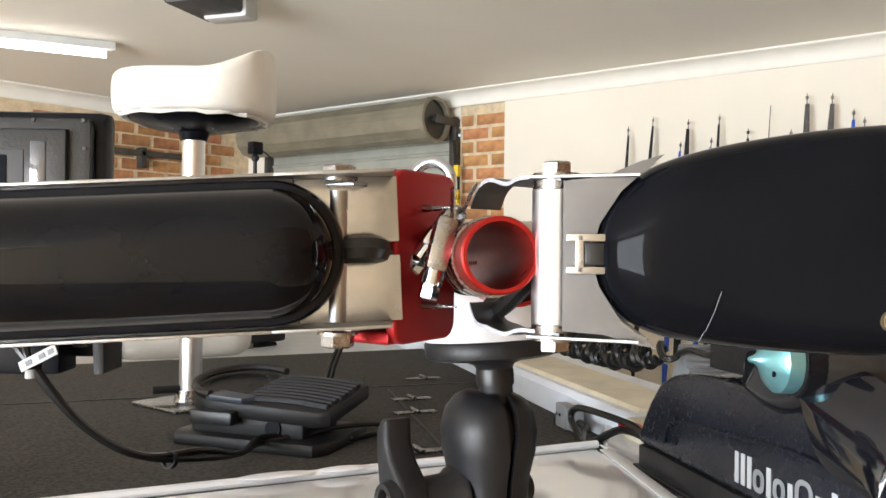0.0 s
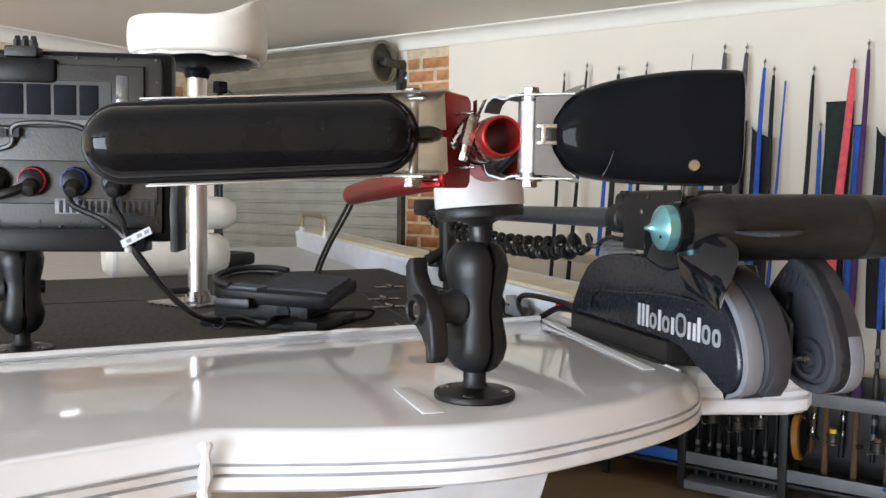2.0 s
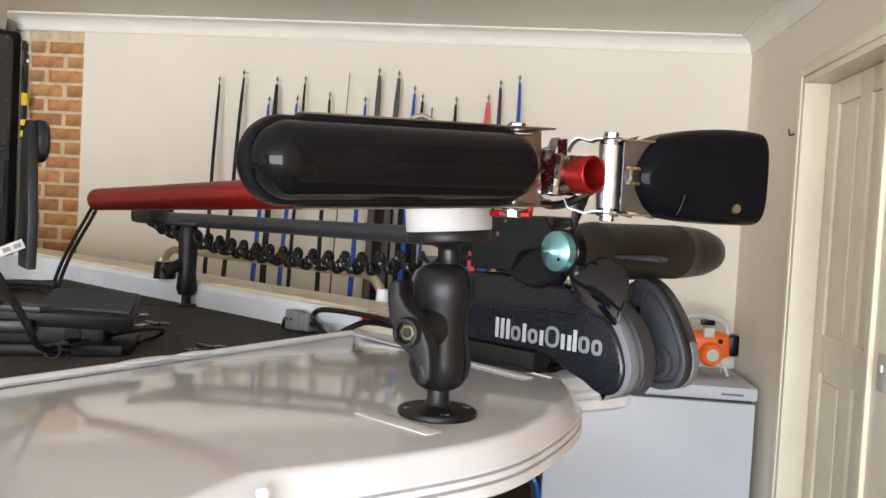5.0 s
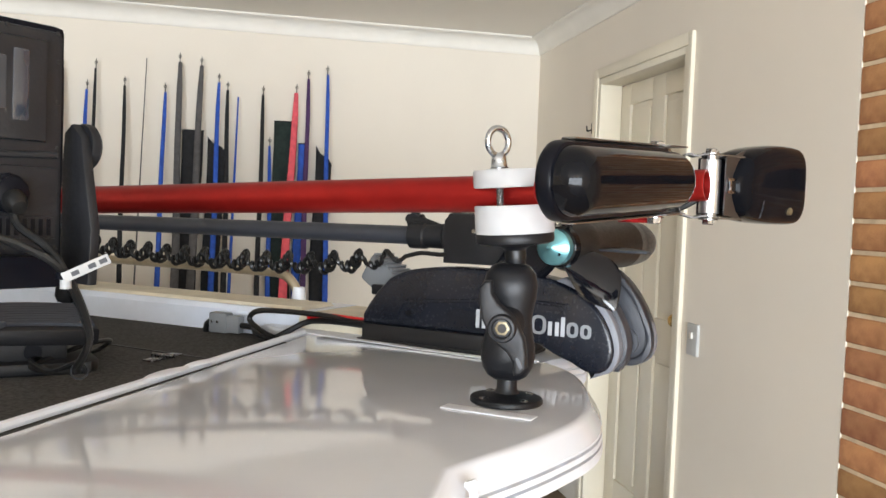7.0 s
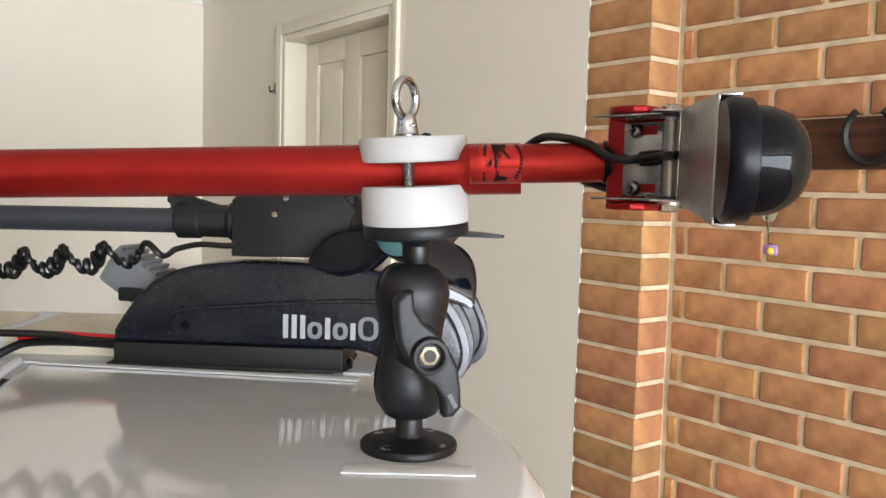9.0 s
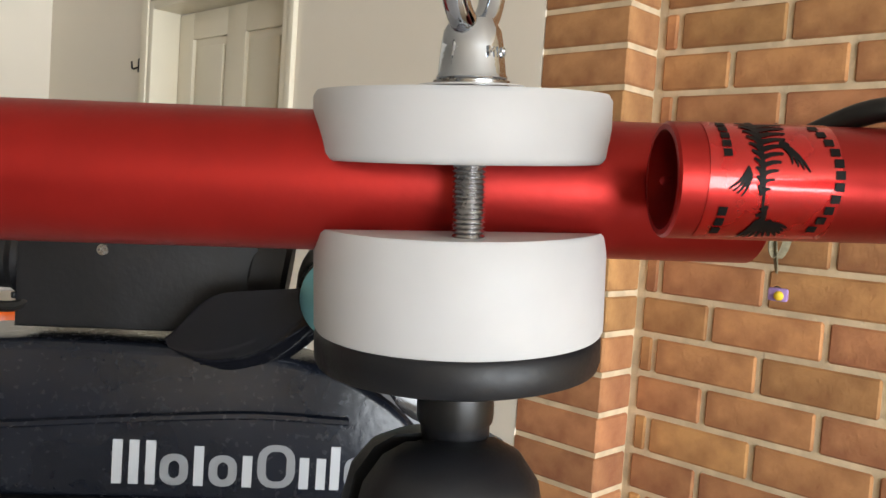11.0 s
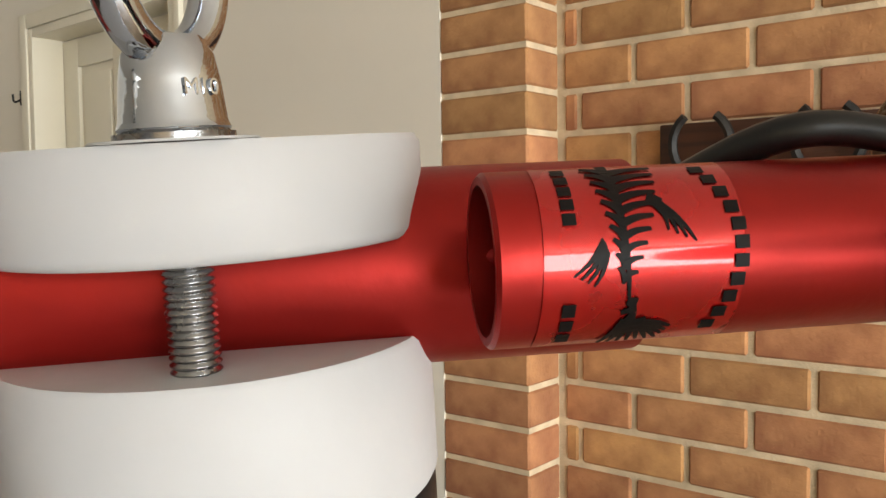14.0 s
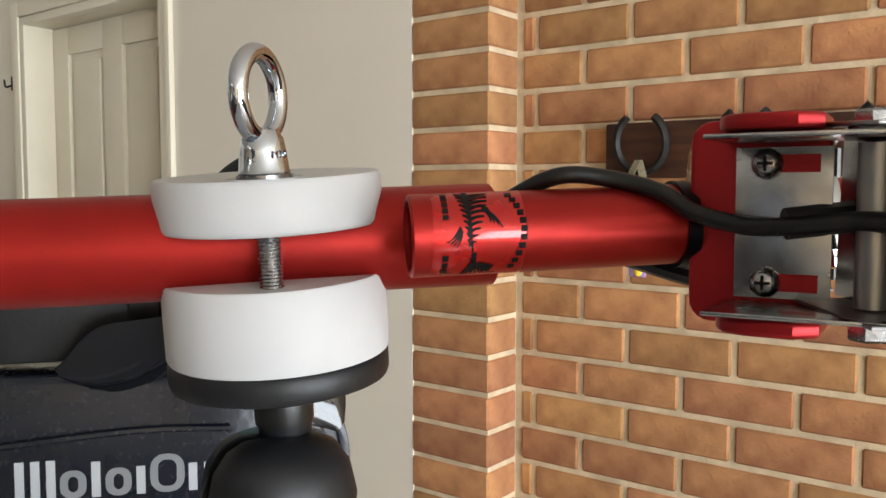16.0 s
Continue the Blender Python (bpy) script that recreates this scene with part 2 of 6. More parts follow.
def lathe(profile, m=None, seg=32, close=False):
    """Turn (radius, height) pairs about z."""
    bm = bmesh.new()
    rings = []
    for r, h in profile:
        if r < 1e-6:
            rings.append([bm.verts.new((0, 0, h))])
        else:
            rings.append([bm.verts.new((r * math.cos(2 * math.pi * i / seg), r * math.sin(2 * math.pi * i / seg), h)) for i in range(seg)])
    pairs = list(zip(rings, rings[1:]))
    if close:
        pairs.append((rings[-1], rings[0]))
    for a, b in pairs:
        for i in range(seg):
            j = (i + 1) % seg
            if len(a) == 1 and len(b) == 1:
                continue
            if len(a) == 1:
                bm.faces.new((a[0], b[j], b[i]))
            elif len(b) == 1:
                bm.faces.new((a[i], a[j], b[0]))
            else:
                bm.faces.new((a[i], a[j], b[j], b[i]))
    bmesh.ops.recalc_face_normals(bm, faces=bm.faces)
    if m is not None:
        bm.transform(m)
    return bm


def rod(p, q, r, r2=None, seg=20, edge=0.0):
    L = (Vector(q) - Vector(p)).length
    r2 = r if r2 is None else r2
    e = edge
    prof = [(0, 0), (r - e, 0), (r, e), (r2, L - e), (r2 - e, L), (0, L)] if e else [(0, 0), (r, 0), (r2, L), (0, L)]
    return lathe(prof, axis(p, q), seg)


def pipe(p, q, r, ri, seg=40):
    L = (Vector(q) - Vector(p)).length
    e = 0.0008
    return lathe([(ri, 0), (r - e, 0), (r, e), (r, L - e), (r - e, L), (ri, L)], axis(p, q), seg, close=True)


def hexnut(p, q, r, hole=False):
    L = (Vector(q) - Vector(p)).length
    return lathe([(0, 0), (r, 0), (r, L * 0.85), (r * 0.88, L), (0, L)], axis(p, q), 6)


def ball(c, r, s=(1, 1, 1), seg=24, m=None):
    bm = bmesh.new()
    bmesh.ops.create_uvsphere(bm, u_segments=seg, v_segments=max(8, seg // 2), radius=r)
    bmesh.ops.scale(bm, vec=s, verts=bm.verts)
    bm.transform(Matrix.Translation(c) @ (m or Matrix.Identity(4)))
    return bm


def smoothline(pts, n=8):
    """Catmull-Rom through the points."""
    P = [Vector(p) for p in pts]
    P = [2 * P[0] - P[1]] + P + [2 * P[-1] - P[-2]]
    out = []
    for i in range(1, len(P) - 2):
        a, b, c, d = P[i - 1:i + 3]
        for k in range(n):
            t = k / n
            out.append(0.5 * (2 * b + (c - a) * t + (2 * a - 5 * b + 4 * c - d) * t * t + (3 * b - a - 3 * c + d) * t ** 3))
    out.append(P[-2])
    return out


def sweep(pts, r, seg=8, closed=False):
    bm = bmesh.new()
    P = [Vector(p) for p in pts]
    n = len(P)
    t0 = (P[1] - P[0]).normalized()
    u = t0.orthogonal().normalized()
    rings = []
    for i in range(n):
        t = (P[(i + 1) % n] - P[i - 1]) if closed else (P[min(i + 1, n - 1)] - P[max(i - 1, 0)])
        t.normalize()
        u = (u - t * u.dot(t)).normalized()
        v = t.cross(u)
        rr = r(i / (n - 1)) if callable(r) else r
        rings.append([bm.verts.new(P[i] + rr * (math.cos(2 * math.pi * k / seg) * u + math.sin(2 * math.pi * k / seg) * v)) for k in range(seg)])
    for a, b in list(zip(rings, rings[1:])) + ([(rings[-1], rings[0])] if closed else []):
        for k in range(seg):
            j = (k + 1) % seg
            bm.faces.new((a[k], a[j], b[j], b[k]))
    if not closed:
        bm.faces.new(rings[0][::-1])
        bm.faces.new(rings[-1])
    bmesh.ops.recalc_face_normals(bm, faces=bm.faces)
    return bm


def cable(pts, r, n=8, seg=8):
    return sweep(smoothline(pts, n), r, seg)


def slab(pts, m, depth, bevel=0.0, seg=2):
    """A flat outline in x, y of the frame m, given depth along its z."""
    bm = bmesh.new()
    lo = [bm.verts.new((x, y, 0)) for x, y in pts]
    f = bm.faces.new(lo)
    ext = bmesh.ops.extrude_face_region(bm, geom=[f])
    bmesh.ops.translate(bm, vec=(0, 0, depth), verts=[v for v in ext["geom"] if isinstance(v, bmesh.types.BMVert)])
    bmesh.ops.recalc_face_normals(bm, faces=bm.faces)
    if bevel:
        caps = [e for e in bm.edges if abs(e.verts[0].co.z - e.verts[1].co.z) < 1e-7]
        bmesh.ops.bevel(bm, geom=caps, offset=bevel, segments=seg, affect="EDGES", profile=0.5)
    bm.transform(m)
    return bm


def loft(rings, cap=True):
    bm = bmesh.new()
    R = [[bm.verts.new(p) for p in ring] for ring in rings]
    n = len(R[0])
    for a, b in zip(R, R[1:]):
        for k in range(n):
            bm.faces.new((a[k], a[(k + 1) % n], b[(k + 1) % n], b[k]))
    if cap:
        bm.faces.new(R[0][::-1])
        bm.faces.new(R[-1])
    bmesh.ops.recalc_face_normals(bm, faces=bm.faces)
    return bm


def frame_of(o, x, y, z):
    return Matrix.Translation(o) @ Matrix((Vector(x), Vector(y), Vector(z))).transposed().to_4x4()


def heading(d):
    return Vector((math.cos(radians(d)), math.sin(radians(d)), 0))


UP = Vector((0, 0, 1))


def setting(name, bm, material, label, category, smooth=0):
    ob = part(name, bm, material, None, smooth=smooth)
    return tagged(ob, label, category, "", "structure")

# ---- the garage ----
XE, XW, YS, YB, YN, ZC = 4.12, -5.2, -0.82, -0.93, 5.3, 2.425
setting("floor", block(XW - 0.1, XE + 0.2, YB - 0.2, YN + 0.2, -0.12, 0.0), CONCRETE, "brown stained concrete garage floor", "floor")
setting("ground", block(-60, XW - 0.1, -50, 55, -0.14, -0.02), DRIVE, "pale concrete driveway outside the garage", "ground")
setting("ceiling", block(XW - 0.2, XE + 0.2, YB - 0.2, YN + 0.2, ZC, ZC + 0.1), CEIL, "flat off-white plasterboard garage ceiling", "ceiling")
BR0, BR1, RD1 = 2.888, 3.231, 5.05
setting("wall_east", join(block(XE, XE + 0.2, YS - 0.3, BR0, 0, ZC), block(XE + 0.02, XE + 0.2, BR0, BR1, 0, ZC), block(XE + 0.02, XE + 0.2, RD1, YN + 0.2, 0, ZC), block(XE + 0.02, XE + 0.2, BR1, RD1, 2.2, ZC)),
        PLASTER, "cream painted plaster garage side wall", "wall")
setting("wall_north", block(XW, XE + 0.02, YN, YN + 0.2, 0, ZC), MORTAR, "tan brick garage end wall with pale mortar", "wall")
setting("wall_east_joints", block(XE + 0.0165, XE + 0.0195, BR0, BR1, 0, ZC - 0.002), MORTAR, "pale mortar bed of the brick strip by the shutter", "wall")
DX0, DX1, DZ = 2.36, 3.16, 2.03
PX0, PX1 = 1.195, 1.408
setting("wall_south", join(block(PX1, DX0 - 0.03, YS - 0.2, YS, 0, ZC), block(DX1 + 0.03, XE, YS - 0.2, YS, 0, ZC), block(DX0 - 0.03, DX1 + 0.03, YS - 0.2, YS, DZ + 0.03, ZC)),
        PLASTER, "cream painted plaster wall beside the inner door", "wall")
brick_wall = setting("wall_brick", join(block(XW, PX1, YB - 0.2, YB - 0.005, 0, ZC), block(PX0 + 0.005, PX1, YB - 0.005, YS - 0.005, 0, ZC)), MORTAR, "tan face brick wall with cream mortar joints", "wall")
setting("wall_west", join(block(XW - 0.2, XW, YB, -0.85, 0, ZC), block(XW - 0.2, XW, 3.85, YN, 0, ZC), block(XW - 0.2, XW, -0.85, 3.85, 2.2, ZC)), PLASTER, "cream plaster wall round the open garage doorway", "wall")
hedge = setting("backdrop", block(-30, -29, -30, 40, -0.1, 2.2), GRASS, "distant green hedge across the street", "hedge")


def cornice_run(name, p, q, n):
    """A cove between wall and ceiling from p to q; n points into the room."""
    d = (Vector(q) - Vector(p)).normalized()
    prof = [(0, 0), (0.0, -0.09), (0.008, -0.09), (0.012, -0.082)] + [(0.012 + 0.06 * (1 - math.cos(a)), -0.082 + 0.068 * math.sin(a)) for a in [i * math.pi / 16 for i in range(1, 9)]] + [(0.08, -0.008), (0.08, 0)]
    rings = [[Vector(o) + Vector(n) * x + UP * z for x, z in prof] for o in (p, q)]
    return setting(name, loft(rings), CORNICE, "white coved plaster cornice under the ceiling", "cornice", smooth=35)


cornice_run("cornice_east", (XE, YS, ZC - 0.001), (XE, YN, ZC - 0.001), (-1, 0, 0))
cornice_run("cornice_south", (PX1, YS, ZC - 0.001), (XE, YS, ZC - 0.001), (0, 1, 0))
cornice_run("cornice_north", (XW, YN, ZC - 0.001), (XE, YN, ZC - 0.001), (0, -1, 0))

# inner door
inner_door = tagged(thing("door_1", "closed cream four-panel inner door with brass knob", "door", ((DX0 + DX1) / 2, YS, 0)), kind="structure")


def panelled_leaf():
    """Stiles and rails stand proud of sunk panels, each with a raised field."""
    x0, x1, yb, yf = DX0 + 0.03, DX1 + 0.02, YS - 0.135, YS - 0.095
    bm = block(x0, x1, yb, yf - 0.014, 0.01, DZ)
    c0, c1, c2, c3 = x0 + 0.115, x0 + 0.335, x0 + 0.450, x0 + 0.675
    for a, b in ((x0, c0), (c1, c2), (c3, x1)):
        bm = join(bm, block(a, b, yf - 0.0145, yf, 0.01, DZ - 0.001, 0.003))
    for a, b in ((c0, c1), (c2, c3)):
        for z0, z1 in ((0.01, 0.20), (0.84, 1.00), (1.935, DZ - 0.001)):
            bm = join(bm, block(a - 0.001, b + 0.001, yf - 0.0145, yf - 0.0004, z0, z1, 0.003))
        for z0, z1 in ((0.20, 0.84), (1.00, 1.935)):
            bm = join(bm, block(a + 0.028, b - 0.028, yf - 0.0145, yf - 0.004, z0 + 0.028, z1 - 0.028, 0.004))
    return bm


part("leaf", panelled_leaf(), DOORPAINT, inner_door)
for nm, b in (("jamb", block(DX1, DX1 + 0.03, YS - 0.094, YS + 0.012, 0, DZ + 0.03, 0.002)), ("jamb", block(DX0 - 0.03, DX0, YS - 0.094, YS + 0.012, 0, DZ + 0.03, 0.002)), ("head", block(DX0, DX1, YS - 0.094, YS + 0.012, DZ + 0.002, DZ + 0.03, 0.002)),
              ("architrave", block(DX1 + 0.031, DX1 + 0.080, YS, YS + 0.018, 0, DZ + 0.08, 0.005)), ("architrave", block(DX0 - 0.060, DX0 - 0.031, YS, YS + 0.018, 0, DZ + 0.08, 0.005)), ("architrave", block(DX0 - 0.03, DX1 + 0.03, YS, YS + 0.018, DZ + 0.031, DZ + 0.08, 0.005))):
    part(nm, b, DOORPAINT, inner_door)
part("door_knob", lathe([(0, 0), (0.026, 0), (0.026, 0.004), (0.01, 0.008), (0.01, 0.03), (0.024, 0.04), (0.027, 0.052), (0.02, 0.062), (0, 0.064)], axis((2.46, YS - 0.095, 1.02), (2.46, YS + 0.1, 1.02))), BRASS, inner_door, "round brass door knob")
sw = thing("light_switch", "white plastic wall switch plate beside the door", "switch", (2.205, YS, 0.98))
part("plate", box((2.205, YS + 0.006, 0.985), (0.075, 0.012, 0.115), 0.004), PALE, sw)
part("rocker", box((2.205, YS + 0.014, 1.0), (0.014, 0.008, 0.024), 0.002), CORNICE, sw)
hk = thing("wall_hook", "small dark metal hook on the plaster wall", "hook", (3.262, YS, 1.84))
part("plate", box((3.262, YS + 0.004, 1.84), (0.02, 0.008, 0.05), 0.002), IRON, hk)
part("prong", cable([(3.262, YS + 0.004, 1.835), (3.262, YS + 0.03, 1.825), (3.262, YS + 0.035, 1.85)], 0.0035), IRON, hk)

# roller shutter on the side wall
sh = thing("roller_shutter", "grey-green ribbed steel roller shutter, rolled partly round its drum", "roller door", (XE, (BR1 + RD1) / 2, 0))


def shutter_curtain():
    pts = []
    z = 2.2
    while z > 0.04:
        pts += [(0.0, z), (0.0, z - 0.052), (0.012, z - 0.06), (0.012, z - 0.072), (0.0, z - 0.08)]
        z -= 0.08
    back = [(-0.006, p[1]) for p in pts[::-1]]
    return loft([[(XE + 0.03 - x, y, z) for x, z in pts + back] for y in (BR1 + 0.036, RD1 - 0.036)])


part("curtain", shutter_curtain(), SHUTTER, sh, "grey-green ribbed steel curtain")
_seg = []
for i in range(48):
    _seg.append((0.132 + (0.005 if i % 4 == 0 else 0.0), 0))
DRM = axis((XE - 0.19, BR1 + 0.055, 2.235), (XE - 0.19, RD1 - 0.03, 2.235))
_ring = [(r * math.cos(2 * math.pi * i / 48), r * math.sin(2 * math.pi * i / 48)) for i, (r, _z) in enumerate(_seg)]
part("roll", slab(_ring, DRM, RD1 - BR1 - 0.09), DRUM, sh, "olive grey rolled-up shutter sheet", smooth=0)
part("end_ring", lathe([(0.118, -0.030), (0.138, -0.030), (0.138, 0.004), (0.118, 0.004)], DRM, 40, True), DRUM, sh)
part("end_plate", lathe([(0, -0.004), (0.10, -0.004), (0.118, -0.002), (0.118, 0.004), (0, 0.004)], DRM, 40), DARKST, sh)
part("axle", rod((XE - 0.19, BR1 + 0.02, 2.235), (XE - 0.19, BR1 + 0.06, 2.235), 0.02), DARKST, sh)
part("wall_bracket", join(box((XE - 0.09, BR1 + 0.012, 2.235), (0.24, 0.012, 0.05), 0.002), box((XE - 0.012, BR1 + 0.03, 2.12), (0.03, 0.05, 0.3), 0.003)), DARKST, sh)
part("guide_rail", block(XE - 0.03, XE + 0.09, BR1 + 0.0, BR1 + 0.035, 0, 2.15, 0.003), DARKST, sh)
part("guide_rail", block(XE - 0.03, XE + 0.09, RD1 - 0.035, RD1, 0, 2.15, 0.003), DARKST, sh)
st = thing("hanging_strap", "yellow and black ratchet strap hanging beside the shutter", "strap", (XE - 0.03, BR1 - 0.02, 1.5))
part("webbing", cable([(XE - 0.05, BR1 + 0.0, 2.12), (XE - 0.06, BR1 - 0.03, 1.9), (XE - 0.05, BR1 - 0.04, 1.6), (XE - 0.05, BR1 - 0.03, 1.38)], 0.01, seg=6), BLACKS, st)
for z in (1.93, 1.78, 1.75):
    part("buckle", box((XE - 0.06, BR1 - 0.035, z), (0.03, 0.035, 0.07), 0.005), YELLOW, st)

# ceiling things
fl = thing("batten_light", "lit fluorescent batten on the ceiling", "light", (1.9, 3.98, ZC))
_fd = Vector((-0.9, 0.43, 0)).normalized()
_fa = Vector((2.10, 3.86, ZC - 0.02))
part("batten", box((0.55, 0, 0), (1.24, 0.06, 0.038), 0.004, frame_of(_fa, _fd, UP.cross(_fd), UP)), PALE, fl)
part("tube", rod(_fa - UP * 0.04 - _fd * 0.03, _fa - UP * 0.04 + _fd * 1.14, 0.016), TUBEL, fl, "glowing white fluorescent tube")
ml = thing("ceiling_fitting", "dark grey motor housing fixed to the ceiling", "fitting", (1.91, 2.72, ZC))
_mh = Matrix.Translation((1.91, 2.72, ZC)) @ Matrix.Rotation(radians(20), 4, "Z")
part("body", slab([(-0.13, -0.10), (0.12, -0.10), (0.15, -0.06), (0.15, 0.12), (-0.13, 0.12)], _mh @ Matrix.Translation((0, 0, -0.085)), 0.085, 0.014), FITTING, ml)
part("end_cap", box((0.10, -0.02, -0.055), (0.09, 0.19, 0.09), 0.014, _mh), PALE, ml, "paler grey end cap")
nr = thing("wall_rail", "dark steel rail fixed to the brick end wall", "rail", (3.2, YN, 2.05))
part("bar", block(2.6, 3.62, YN - 0.07, YN - 0.03, 2.06, 2.10, 0.004), DARKST, nr)
for x in (2.7, 3.2, 3.58):
    part("bracket", block(x - 0.02, x + 0.02, YN - 0.07, YN, 1.98, 2.12, 0.004), DARKST, nr)

# horseshoe board and lanyard on the brick
hb = thing("hook_board", "brown stained timber board with iron horseshoe hooks", "rack", (0.7, YB, 1.56))
part("board", block(0.30, 0.97, YB + 0.002, YB + 0.022, 1.480, 1.590, 0.004), WOOD, hb)
for hx in (0.885, 0.68, 0.45):
    arc = [(hx + 0.052 * math.sin(a), YB + 0.034 + 0.02 * (1 - math.cos(a)) * 0.3, 1.549 - 0.058 * math.cos(a)) for a in [radians(-148 + 296 * i / 22) for i in range(23)]]
    part("horseshoe", sweep(arc, 0.0085, 6), IRON, hb, "dark iron horseshoe")
ly = thing("lanyard", "khaki webbing lanyard with a lilac tag", "lanyard", (0.905, YB + 0.05, 1.382))
def ribbon(pts, w, turn):
    """A flat webbing strip along a line, twisted a little on its way."""
    line = smoothline(pts, 6)
    rings = []
    for i, c in enumerate(line):
        a = radians(turn * i / len(line))
        d, n = Vector((math.cos(a), math.sin(a), 0)), Vector((-math.sin(a), math.cos(a), 0))
        rings.append([c + d * w + n * 0.001, c - d * w + n * 0.001, c - d * w - n * 0.001, c + d * w - n * 0.001])
    return loft(rings)


for pts, tw in (([(0.885, YB + 0.05, 1.515), (0.874, YB + 0.052, 1.48), (0.872, YB + 0.05, 1.43), (0.880, YB + 0.046, 1.385), (0.893, YB + 0.046, 1.362), (0.903, YB + 0.048, 1.38), (0.898, YB + 0.05, 1.42)], 70),
                ([(0.885, YB + 0.05, 1.515), (0.898, YB + 0.055, 1.485), (0.902, YB + 0.052, 1.44), (0.900, YB + 0.047, 1.395), (0.894, YB + 0.045, 1.35), (0.892, YB + 0.045, 1.335)], -60)):
    part("webbing", ribbon(pts, 0.0075, tw), KHAKI, ly)
part("buckle", box((0.913, YB + 0.048, 1.414), (0.028, 0.012, 0.02), 0.003), BLACKP, ly)
part("ring", lathe([(0.007, -0.001), (0.009, -0.001), (0.009, 0.001), (0.007, 0.001)], axis((0.888, YB + 0.046, 1.304), (0.888, YB + 0.5, 1.304)), 16, True), STEEL, ly)
part("charm", box((0.885, YB + 0.047, 1.298), (0.036, 0.008, 0.024), 0.005), LILAC, ly, "lilac plastic tag")
part("bead", ball((0.882, YB + 0.05, 1.296), 0.009), YELLOW, ly)

# ---- fishing rods, rack and freezer by the side wall ----


def sleeve_rod(y, z, material, w, words, lean):
    ob = thing("fishing_rod", words, "fishing rod", (3.8, y, 0.3), group="rods along the wall")
    top, foot = Vector((4.07, y, z)), Vector((3.84, y + lean, 0.22))
    d = (top - foot)
    a = foot + d * 0.30
    b = top - d.normalized() * 0.05
    m = frame_of(a, (0, 1, 0), d.normalized().cross(Vector((0, 1, 0))).normalized() * 1.0, d.normalized())
    L = (b - a).length
    if w > 0.011:
        n = 10
        rings = []
        for i in range(n + 1):
            s = i / n
            ww = w * (0.62 + 0.38 * (1 - s)) * (1 if 0 < i < n else 0.7)
            rings.append([m @ Vector((ww * math.cos(t) + 0.002 * math.sin(9 * s + y * 7), 0.35 * ww * math.sin(t), L * s)) for t in [2 * math.pi * k / 12 for k in range(12)]])
        part("sleeve", loft(rings), material, ob)
        part("tip", rod(b, top, 0.0025, 0.0015, 8), DARKST, ob)
        g = top - d.normalized() * 0.02
        part("tip_guide", lathe([(0.006, -0.0015), (0.009, -0.0015), (0.009, 0.0015), (0.006, 0.0015)], axis(g, g + Vector((-1, 0.6, 0))), 12, True), STEEL, ob)
    else:
        part("blank", rod(a, top, w, w * 0.4, 8), material, ob)
    part("handle", rod(foot, a, 0.012, 0.008, 12), CORK if w > 0.023 else BLACKP, ob, "rod butt and grip")
    for k in (0.05, 0.085, 0.12, 0.215, 0.245):
        part("thread_wrap", rod(foot + d * k, foot + d * (k + 0.014), 0.0128, None, 10), (STEEL, GREYL, GREYS)[int(y * 50) % 3], ob)
    part("reel_seat", rod(foot + d * 0.14, foot + d * 0.2, 0.0135, None, 12), DARKST, ob)
    return ob


_rods = ((2.06, 2.11, BLACKS, .013, "fishing rod in a black sleeve"), (1.92, 2.15, BLACKS, .014, "fishing rod in a black sleeve"), (1.77, 2.01, BLUE, .015, "fishing rod in a blue sleeve"),
         (1.73, 2.12, BLACKS, .020, "fishing rod in a wide black sleeve"), (1.61, 2.02, BLUE, .014, "fishing rod in a blue sleeve"), (1.57, 2.13, BLACKS, .012, "slim black fishing rod"),
         (1.43, 2.05, BLACKS, .014, "fishing rod in a black sleeve"), (1.325, 2.15, GREYS, .005, "bare slim grey fishing rod"), (1.23, 2.03, BLUE, .015, "fishing rod in a blue sleeve"),
         (1.16, 2.19, GREYS, .022, "fishing rod in a grey sleeve"), (1.05, 2.18, GREYS, .022, "fishing rod in a grey sleeve"), (0.96, 2.10, BLUE, .016, "fishing rod in a bright blue sleeve"),
         (0.915, 2.06, BLACKS, .016, "fishing rod in a bent black sleeve"), (0.86, 1.98, BLUE, .010, "slim blue fishing rod"), (0.73, 2.05, BLACKS, .015, "fishing rod in a black sleeve"),
         (0.69, 1.78, BLUE, .014, "short fishing rod in a blue sleeve"), (0.555, 2.07, PINK, .024, "fishing rod in a coral pink sleeve"), (0.495, 2.15, PURPLE, .016, "fishing rod in a dark purple sleeve"), (0.395, 2.18, BLUE, .015, "fishing rod in a blue sleeve"))
for i, (y, z, m_, w, words) in enumerate(_rods):
    sleeve_rod(y, z, m_, w, words + " leaning on the wall", (-0.02, 0.03, 0.01)[i % 3] + (0.05 if m_ is PINK else 0))


